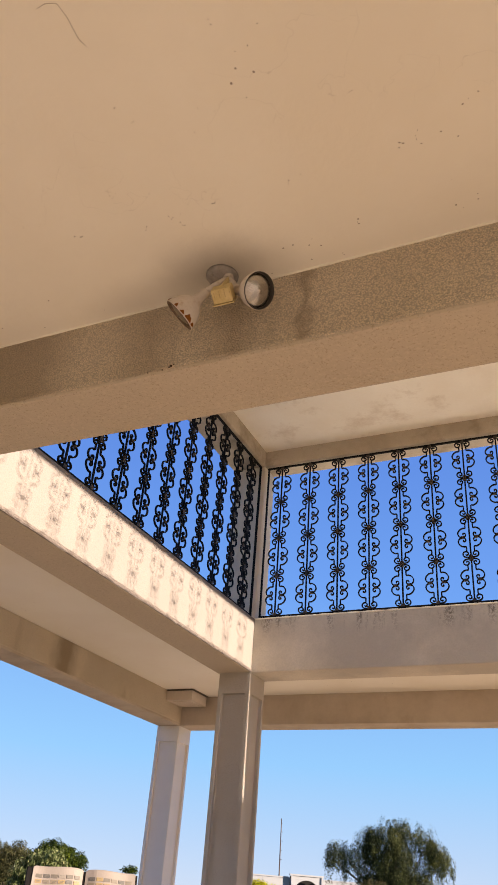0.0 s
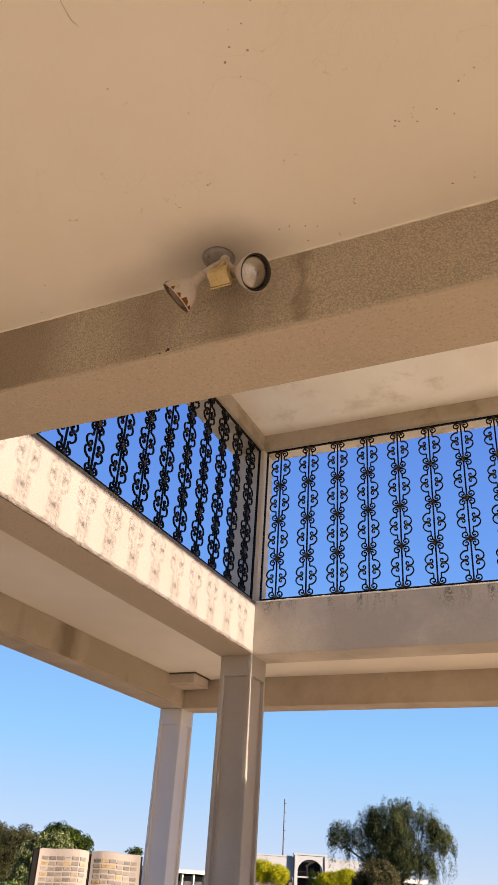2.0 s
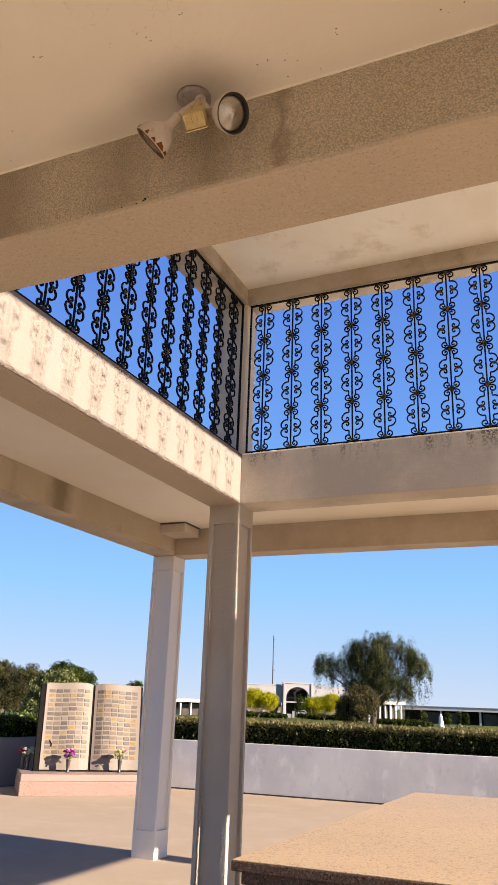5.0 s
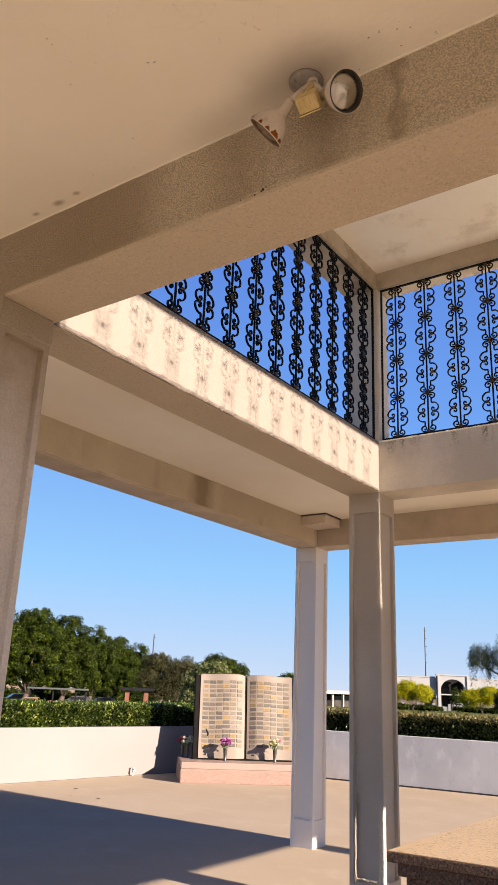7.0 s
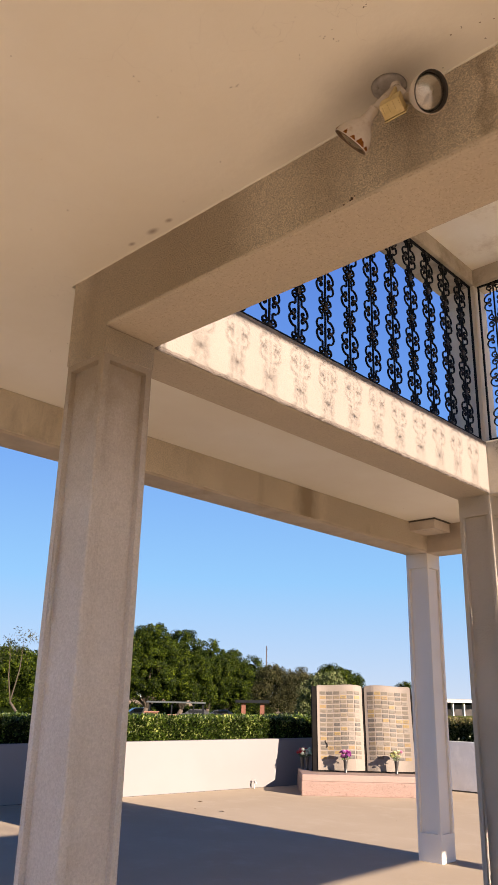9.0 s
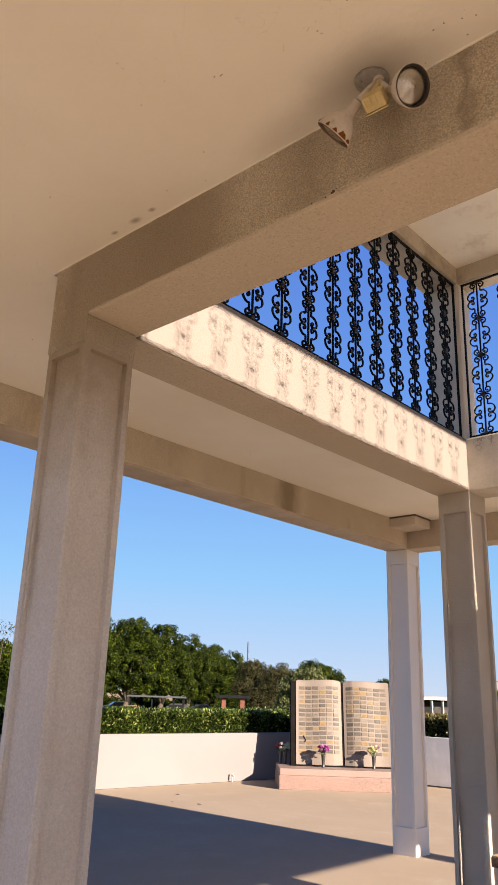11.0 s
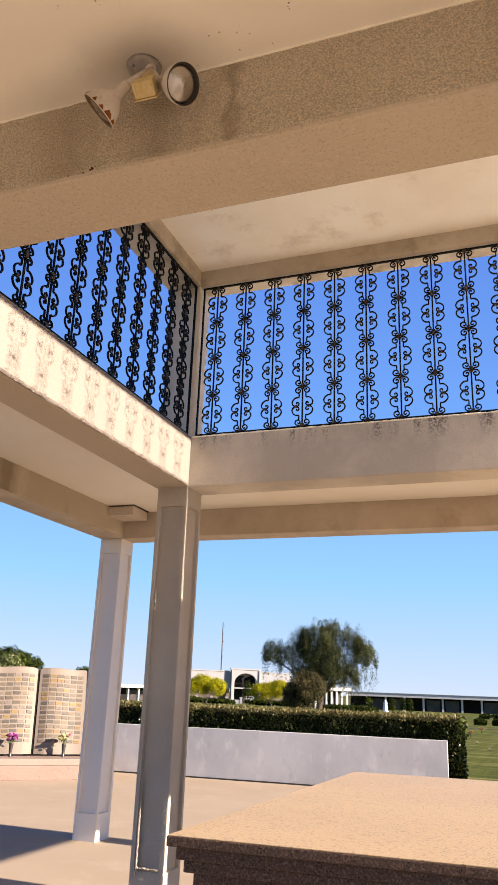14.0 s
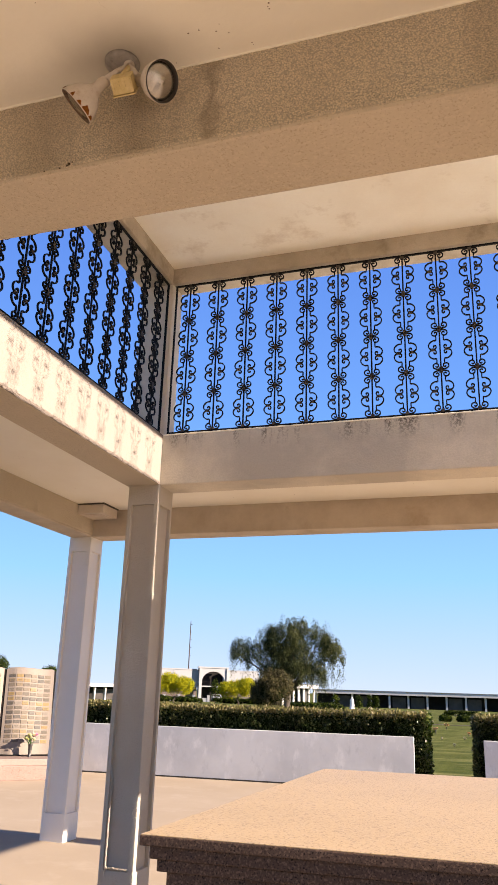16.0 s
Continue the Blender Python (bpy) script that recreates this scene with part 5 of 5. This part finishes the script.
for az, d, w, hh in ((-53.5, 104, 3.0, 2.3), (-50.9, 108, 2.6, 2.0), (-48.9, 112, 3.0, 2.4), (-46.7, 118, 2.8, 2.2), (-44.8, 122, 3.2, 2.4), (-42.8, 126, 3.4, 2.6), (-39.6, 120, 3.0, 2.2), (-58.8, 84, 3.6, 3.4), (-56.6, 92, 3.4, 3.0), (-61.0, 80, 3.6, 3.6)):
    tree("dark_shrub", az, d, [((0, 0, hh * 0.5), (w, 1.4, hh * 0.5)), ((w * 0.6, 0, hh * 0.4), (w * 0.6, 1.2, hh * 0.4))], 0.08, 150, 60, 0.36, 0.19, 0.6, FICUS, "dark broad shrub in the shade of the trees", 120 + int(d), 0, 0.8, "shrub", 0, "shrubs under the trees", 0.9, 0.8)
bm = bmesh.new()
box(bm, -6.0, 3.0, 57.6, 58.6, -0.6, -0.235, 0.02)
setting("lawn_strip", bm, plain("strip_brown", (0.055, 0.042, 0.03), 0.95, 0, 0.4, 3), "narrow dark brown strip across the lawn", "soil")


# ---- buildings beyond the lawn ----
def facing(az, d):
    p = polar(az, d)
    return Matrix.Translation(p) @ Matrix.Rotation(radians(-az), 4, "Z")


def blk(parent, name, x0, x1, y0, y1, z0, z1, material, label="", r=0.0):
    bm = bmesh.new()
    box(bm, x0, x1, y0, y1, z0, z1, r)
    return part(name, bm, material, parent, label)


ARCH = thing("arched_building", (0, 0, 0), "white two-storey building with a tall arched entrance", "building")
ARCH.matrix_world = facing(-20.33, 180) @ Matrix.Rotation(radians(14), 4, "Z")
hw = 2.65
bm = bmesh.new()
n = 20
zs, zt = 4.1, 7.05
outer = [(-3.4, 0), (-3.4, zt), (3.4, zt), (3.4, 0)]
arc = [(hw * math.cos(math.pi * k / n), zs + (6.35 - zs) * math.sin(math.pi * k / n)) for k in range(n + 1)]
ring_in = [(hw, 0)] + arc + [(-hw, 0)]
ring_out = []
for x, z in ring_in:
    if z == 0:
        ring_out.append((3.4 if x > 0 else -3.4, 0))
    else:
        ring_out.append((3.4 * max(-1, min(1, x / hw * 1.25)), zt if abs(x / hw) < 0.8 else z + (zt - z) * 0.5))
for y in (0.0, 0.6):
    vi = [bm.verts.new((x, y, z)) for x, z in ring_in]
    vo = [bm.verts.new((x, y, z)) for x, z in ring_out]
    for k in range(len(vi) - 1):
        bm.faces.new((vi[k], vi[k + 1], vo[k + 1], vo[k]))
    if y == 0.0:
        v0i, v0o = vi, vo
    else:
        for k in range(len(vi) - 1):
            bm.faces.new((v0i[k], v0i[k + 1], vi[k + 1], vi[k]))
            bm.faces.new((v0o[k], v0o[k + 1], vo[k + 1], vo[k]))
bmesh.ops.recalc_face_normals(bm, faces=bm.faces)
part("arch_wall", bm, BUILDING_WHITE, ARCH)
blk(ARCH, "cornice", -3.6, 3.6, -0.15, 0.75, 7.06, 7.35, BUILDING_WHITE)
for x in (-3.35, 3.0):
    blk(ARCH, "pilaster", x, x + 0.35, -0.25, -0.005, 0, 7.05, BUILDING_WHITE)
blk(ARCH, "recess", -2.9, 2.9, 3.0, 3.2, 0, 7.0, BUILDING_DARK, "recessed entrance coloured near black for its shade")
blk(ARCH, "balcony_slab", -2.64, 2.64, 0.1, 2.99, 3.0, 3.25, BUILDING_WHITE)
rail = blk(ARCH, "balcony_rail", -2.64, 2.64, 0.12, 0.18, 4.05, 4.13, BUILDING_DARK)
for k in range(12):
    blk(rail, "baluster", -2.5 + k * 0.45, -2.46 + k * 0.45, 0.13, 0.17, 3.25, 4.05, BUILDING_DARK)
blk(ARCH, "wing_wall", -13.5, -3.41, 0.8, 8, 2.9, 6.55, BUILDING_WHITE, "white upper wall of the wing")
# ground floors: brown, with the shade below the upper walls in the colour
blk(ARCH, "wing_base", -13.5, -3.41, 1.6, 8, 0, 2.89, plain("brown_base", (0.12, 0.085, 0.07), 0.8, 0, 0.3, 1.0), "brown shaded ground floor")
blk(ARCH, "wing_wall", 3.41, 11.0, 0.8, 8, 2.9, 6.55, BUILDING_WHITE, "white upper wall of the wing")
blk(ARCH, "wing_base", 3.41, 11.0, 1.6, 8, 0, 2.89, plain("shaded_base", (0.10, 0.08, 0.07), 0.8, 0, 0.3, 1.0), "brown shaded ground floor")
blk(ARCH, "parapet", -13.6, -3.62, 0.7, 8.1, 6.56, 6.8, BUILDING_WHITE)
blk(ARCH, "parapet", 3.62, 11.1, 0.7, 8.1, 6.56, 6.8, BUILDING_WHITE)
for x in (-9.0, 7.0):
    blk(ARCH, "wall_joint", x, x + 0.15, 0.74, 0.795, 2.9, 6.55, BUILDING_WHITE)


def arcade(a, b, z0, z1, fascia, step, depth, label, dark=BUILDING_DARK, post_w=0.35):
    """A long low flat-roofed building: a near-black back wall makes the deep shade behind white posts."""
    a, b = Vector(a), Vector(b)
    d = b - a
    L = Vector((d.x, d.y)).length
    t = thing("arcade_building", (a.x, a.y, 0), label, "building", "low arcade buildings")
    t.rotation_euler = (0, 0, math.atan2(d.y, d.x))
    blk(t, "roof", -0.5, L + 0.5, -0.6, depth, z1 - fascia, z1, ARCADE_WHITE, "white flat roof fascia")
    blk(t, "roof_edge", -0.6, L + 0.6, -0.7, depth + 0.1, z1 + 0.003, z1 + 0.10, plain("roof_edge_grey", (0.24, 0.24, 0.25), 0.6))
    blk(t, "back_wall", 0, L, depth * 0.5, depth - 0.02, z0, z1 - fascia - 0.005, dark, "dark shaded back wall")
    n = int(L / step)
    for k in range(n + 1):
        x = k * L / n
        blk(t, "post", x - post_w / 2, x + post_w / 2, 0, post_w, z0, z1 - fascia - 0.004, ARCADE_WHITE)
    for k in range(n):
        x = k * L / n
        if k % 3:
            blk(t, "niche_panel", x + post_w * 1.4, x + L / n - post_w * 1.4, depth * 0.5 - 0.12, depth * 0.5 - 0.01, z0 + 0.25, z1 - fascia - 0.35, plain("niche_panel", (0.07, 0.06, 0.055), 0.4, 0, 0.5, 0.8))
    return t


arcade(polar(-13.0, 154), polar(5.0, 156), -1.2, 2.18, 0.62, 3.4, 6.0, "long low white arcade building with dark bays")
arcade(polar(-15.3, 146), polar(-13.1, 150), -1.2, 2.9, 0.6, 1.1, 4.0, "white colonnade building beside the tree", BUILDING_DARK, 0.3)
arcade(polar(-31.0, 135), polar(-24.6, 160), -1.2, 1.95, 0.5, 3.0, 5.0, "low dark arcade building with a pale roof edge")

# white balustrade before the arched building
bal = thing("garden_wall", (0, 0, 0), "low white garden wall with square pillars", "wall")
bal.matrix_world = facing(-22.2, 158)
blk(bal, "wall", -4.6, 4.2, 0, 0.25, 0, 0.75, BUILDING_WHITE)
for x in (-4.6, -1.7, 1.2, 4.1):
    pl2 = blk(bal, "pillar", x, x + 0.45, -0.1, 0.35, 0, 1.15, BUILDING_WHITE)
    blk(pl2, "cap", x - 0.06, x + 0.51, -0.16, 0.41, 1.153, 1.25, BUILDING_WHITE)

# masts
for az, d, top in ((-22.15, 230, 21.8), (-41.65, 210, 17.2)):
    ms = thing("radio_mast", polar(az, d), "thin brown steel mast with short cross arms", "mast", "masts")
    bm = bmesh.new()
    tube(bm, [(0, 0, 0), (0, 0, top)], [0.22, 0.12], 8)
    part("pole", bm, STEEL_MAST, ms)
    for k in range(5):
        bm = bmesh.new()
        z = top * (0.55 + 0.1 * k)
        tube(bm, [(0, 0, z), (0.55, 0, z)], 0.06, 5)
        part("arm", bm, STEEL_MAST, ms)
    bm = bmesh.new()
    box(bm, -0.9, -0.3, -0.3, 0.3, 4.6, 5.6, 0.05)
    part("antenna_box", bm, STEEL_MAST, ms)

# shade structures, brick piers and parked cars beyond the left hedge
BRICK = plain("red_brick", (0.20, 0.075, 0.045), 0.85, 0, 0.3, 3)
DARK_ROOF = plain("dark_roof", (0.015, 0.016, 0.018), 0.95, 0, 0.3, 2, 0.1)
PALE_ROOF = plain("pale_metal_roof", (0.075, 0.085, 0.085), 0.6, 0.2, 0.15, 1)


def shelter(az, d, w, z_roof, roof_mat, posts, post_mat, label, thick=0.16, pw=0.25):
    t = thing("shade_shelter", (0, 0, 0), label, "shelter", "shade shelters")
    t.matrix_world = facing(az, d)
    gz = polar(az, d).z
    top = z_roof - gz
    blk(t, "roof", -w / 2, w / 2, -1.5, 1.5, top - thick, top, roof_mat)
    for x in posts:
        for y in (-1.2, 1.0):
            blk(t, "post", x - pw / 2, x + pw / 2, y, y + pw, 0, top - thick - 0.003, post_mat)
    return t


shelter(-48.0, 75, 5.4, 1.05, PALE_ROOF, (-2.4, -0.4, 1.6, 2.5), DARK_ROOF, "steel shade shelter with a pale flat roof", 0.12, 0.12)
shelter(-42.6, 70, 2.9, 1.35, DARK_ROOF, (-0.75, 0.85), BRICK, "brick-pillared shelter with a dark slatted roof", 0.22, 0.36)
for az, d, w, z1 in ((-49.7, 62, 1.05, 0.42), (-48.25, 62, 0.6, 0.22), (-44.3, 64, 0.75, 0.30)):
    p = polar(az, d)
    t = thing("brick_pier", p, "low red-brick pier with a flat cap", "brick pier", "brick piers")
    t.rotation_euler = (0, 0, radians(-az))
    blk(t, "body", -w / 2, w / 2, 0, 0.6, 0, z1 - p.z - 0.08, BRICK)
    blk(t, "cap", -w / 2 - 0.05, w / 2 + 0.05, -0.05, 0.65, z1 - p.z - 0.079, z1 - p.z, plain("pier_cap", (0.26, 0.12, 0.08), 0.8))

CAR_GLASS = plain("car_glass", (0.02, 0.022, 0.025), 0.1, 0, 0.2, 3)
TYRE = plain("tyre_rubber", (0.02, 0.02, 0.02), 0.8)


def car(az, d, turn, col, label):
    p = polar(az, d)
    t = thing("parked_car", p, label, "car", "parked cars")
    t.rotation_euler = (0, 0, radians(-az + turn))
    paint = plain("car_paint", col, 0.3, 0.1, 0.05, 1)
    side = [(-2.1, 0.35), (-2.15, 0.75), (-1.95, 0.95), (-1.2, 1.02), (-0.6, 1.45), (0.9, 1.5), (1.7, 1.05), (2.1, 0.95), (2.15, 0.4)]
    bm = bmesh.new()
    rws = [[bm.verts.new((x, y * (0.86 if z > 1.2 else 1), z)) for x, z in side] for y in (-0.88, 0.88)]
    for k in range(len(side) - 1):
        bm.faces.new((rws[0][k], rws[0][k + 1], rws[1][k + 1], rws[1][k]))
    bm.faces.new(rws[0])
    bm.faces.new(rws[1][::-1])
    bm.faces.new((rws[0][0], rws[1][0], rws[1][-1], rws[0][-1]))
    bmesh.ops.recalc_face_normals(bm, faces=bm.faces)
    part("body", bm, paint, t)
    for y in (-0.89, 0.86):
        blk(t, "side_window", -0.75, 1.0, y, y + 0.03, 1.05, 1.36, CAR_GLASS)
    bm = bmesh.new()
    v = [bm.verts.new(q) for q in ((-1.19, -0.7, 1.06), (-1.19, 0.7, 1.06), (-0.66, 0.62, 1.44), (-0.66, -0.62, 1.44))]
    bm.faces.new(v)
    part("windscreen", bm, CAR_GLASS, t)
    for x in (-1.35, 1.35):
        for y in (-0.9, 0.7):
            bm = bmesh.new()
            lathe(bm, [(0.001, 0), (0.33, 0), (0.33, 0.2), (0.001, 0.2)], Matrix.Translation((x, y, 0.33)) @ Matrix.Rotation(radians(-90), 4, "X"), 14)
            part("wheel", bm, TYRE, t)


car(-20.05, 168, 98, (0.34, 0.35, 0.36), "silver parked car before the arched building")
car(-50.6, 96, 10, (0.07, 0.07, 0.075), "dark grey parked car under the trees")
car(-46.6, 100, -8, (0.07, 0.07, 0.075), "dark grey parked car under the trees")
car(-44.9, 104, 5, (0.07, 0.07, 0.075), "dark grey parked car under the trees")

# far wall of houses behind the trees
t = thing("far_house", (0, 0, 0), "low pale stucco house behind the trees", "house")
t.matrix_world = facing(-46.5, 150)
blk(t, "wall", -22, 16, 0, 6, 0, 3.4, plain("house_stucco", (0.20, 0.15, 0.12), 0.8, 0, 0.15, 0.5))
blk(t, "roof", -22.5, 16.5, -0.6, 6.5, 3.403, 3.8, BUILDING_WHITE)

# statue and small grave markers on the lawn
t = thing("white_statue", polar(-10.45, 112), "white stone statue on a low base", "statue")
bm = bmesh.new()
lathe(bm, [(0.001, 0), (0.42, 0), (0.42, 0.25), (0.30, 0.28), (0.33, 0.7), (0.25, 1.1), (0.30, 1.35), (0.12, 1.5), (0.14, 1.62), (0.10, 1.74), (0.001, 1.78)], None, 14)
smooth(part("figure", bm, plain("white_stone", (0.78, 0.78, 0.76), 0.7), t))
MARK = plain("grave_flowers", (0.70, 0.62, 0.46), 0.7, 0, 0.2, 8)
ORANGE = plain("orange_flowers", (0.70, 0.40, 0.18), 0.7, 0, 0.3, 8)
MARKS = ((-4.78, 42.5, 0.32, 1), (-4.05, 49, 0.32, 1), (-2.61, 40.5, 0.18, 1), (-2.89, 36.5, 0.10, 0), (-3.6, 31, 0.08, 0), (-4.4, 36, 0.08, 0), (-7.4, 90, 0.3, 0), (-6.8, 84, 0.25, 0), (-5.6, 88, 0.3, 0), (-9.17, 100, 0.6, 0), (-8.63, 98, 0.5, 0), (-1.13, 80, 0.3, 0), (-1.3, 66, 0.2, 0), (-3.4, 88, 0.3, 0), (-4.5, 75, 0.25, 0), (-12.9, 92, 0.35, 0), (-11.9, 96, 0.4, 0), (-11.1, 90, 0.3, 0), (-9.7, 94, 0.4, 0), (-7.9, 96, 0.35, 0), (-6.1, 98, 0.35, 0), (-2.0, 92, 0.3, 0), (-5.0, 60, 0.2, 0))
for az, d, hh, k in MARKS:
    mk = thing("grave_flowers", polar(az, d), "small orange flowers on a grave" if k else "small pale flowers on a grave", "flowers", "grave flowers")
    bm = bmesh.new()
    tube(bm, [(0, 0, 0), (0, 0, hh * 0.5)], [0.02, 0.03], 6)
    part("vase", bm, VASE, mk)
    bm = bmesh.new()
    rng.seed(int(d * 10))
    for j in range(9):
        petal_head(bm, Vector((rng.uniform(-0.4, 0.4) * hh, rng.uniform(-0.3, 0.3) * hh, hh * rng.uniform(0.5, 0.85))), 0.03 + 0.14 * hh, 8)
    part("blossoms", bm, ORANGE if k else MARK, mk)


# dry leaves on the floor, and a scrap of dirt on the beam
LEAF_BROWN = plain("dry_leaf", (0.24, 0.17, 0.10), 0.8, 0, 0.4, 60)
for k, (x, y, turn, ln) in enumerate(((-9.91, 9.55, 20, 0.09), (-9.36, 8.92, 70, 0.04), (-8.90, 9.05, 5, 0.08), (-6.7, 10.4, 120, 0.04))):
    lf = thing("dry_leaf", (x, y, 0.001), "curled brown dry leaf on the concrete floor", "leaf", "dry leaves")
    lf.rotation_euler = (0, 0, radians(turn))
    bm = bmesh.new()
    rows = []
    for i in range(7):
        u = i / 6
        w = ln * 0.22 * math.sin(math.pi * (0.06 + 0.9 * u))
        lift = ln * 0.25 * (u - 0.5) ** 2 + 0.004
        rows.append([bm.verts.new(((u - 0.5) * ln, sy * w, lift + abs(sy) * w * 0.5)) for sy in (-1, 0, 1)])
    for a, c in zip(rows, rows[1:]):
        for j in range(2):
            bm.faces.new((a[j], c[j], c[j + 1], a[j + 1]))
    part("blade", bm, LEAF_BROWN, lf)
for x, z, r in ((-1.352, 3.362, 0.006), (-1.360, 3.357, 0.004), (-1.388, 3.352, 0.0035), (-1.340, 3.367, 0.003), (-1.45, 3.352, 0.003)):
    ob = thing("mud_nest", (x, 1.934, z), "small dark mud nest stuck to the stucco", "insect nest", "mud nests")
    bm = bmesh.new()
    for v in bmesh.ops.create_icosphere(bm, subdivisions=2, radius=r)["verts"]:
        v.co *= 1 + 0.5 * noise.noise(v.co * 160)
        v.co.y *= 0.6
    part("lump", bm, plain("dark_mud", (0.09, 0.055, 0.03), 0.95, 0, 0.4, 90), ob)

# specks and a short crack on the walkway ceiling
SPECK = plain("dark_speck", (0.26, 0.19, 0.14), 0.95, 0, 0.4, 90)
SPOTS = ((-1.18, 1.55), (-1.15, 1.59), (-1.14, 1.54), (-0.83, 1.80), (-0.74, 1.84), (-0.76, 1.80), (-0.68, 1.90), (-0.75, 1.55), (-0.70, 1.53), (-0.32, 1.50), (-0.33, 1.53), (-0.32, 1.55), (-0.37, 1.53), (-0.27, 1.82), (-0.25, 1.84), (-0.20, 1.82), (-1.53, 1.51), (-1.13, 1.11), (-1.10, 1.17), (-0.75, 0.99), (-0.47, 1.31), (-1.28, 1.55), (-1.01, 1.54), (-0.59, 1.78))
bm = bmesh.new()
q = random.Random(17)
for x, y in SPOTS:
    for k in range(q.choice((1, 2, 3))):
        r = q.uniform(0.0012, 0.0030)
        at = Vector((x + q.gauss(0, 0.012) * (k > 0), y + q.gauss(0, 0.012) * (k > 0), Z_CEIL))
        for v in bmesh.ops.create_icosphere(bm, subdivisions=1, radius=r)["verts"]:
            v.co = Vector((v.co.x * 1.3, v.co.y, v.co.z * 0.4)) + at
specks = part("fly_specks", bm, SPECK, None)
tagged(specks, "tiny dark insect specks scattered over the cream ceiling", "specks", "", "stuff")
bm = bmesh.new()
tube(bm, [(-1.164, 0.781, Z_CEIL), (-1.134, 0.778, Z_CEIL), (-1.104, 0.789, Z_CEIL), (-1.100, 0.832, Z_CEIL), (-1.104, 0.864, Z_CEIL), (-1.106, 0.895, Z_CEIL), (-1.098, 0.917, Z_CEIL)], [0.0004, 0.0009, 0.0005, 0.0010, 0.0005, 0.0014, 0.0004], 5)
tagged(part("ceiling_crack", bm, plain("old_crack", (0.42, 0.34, 0.26), 0.95, 0, 0.4, 90), None), "short faint hairline crack in the ceiling plaster", "crack", "", "structure")
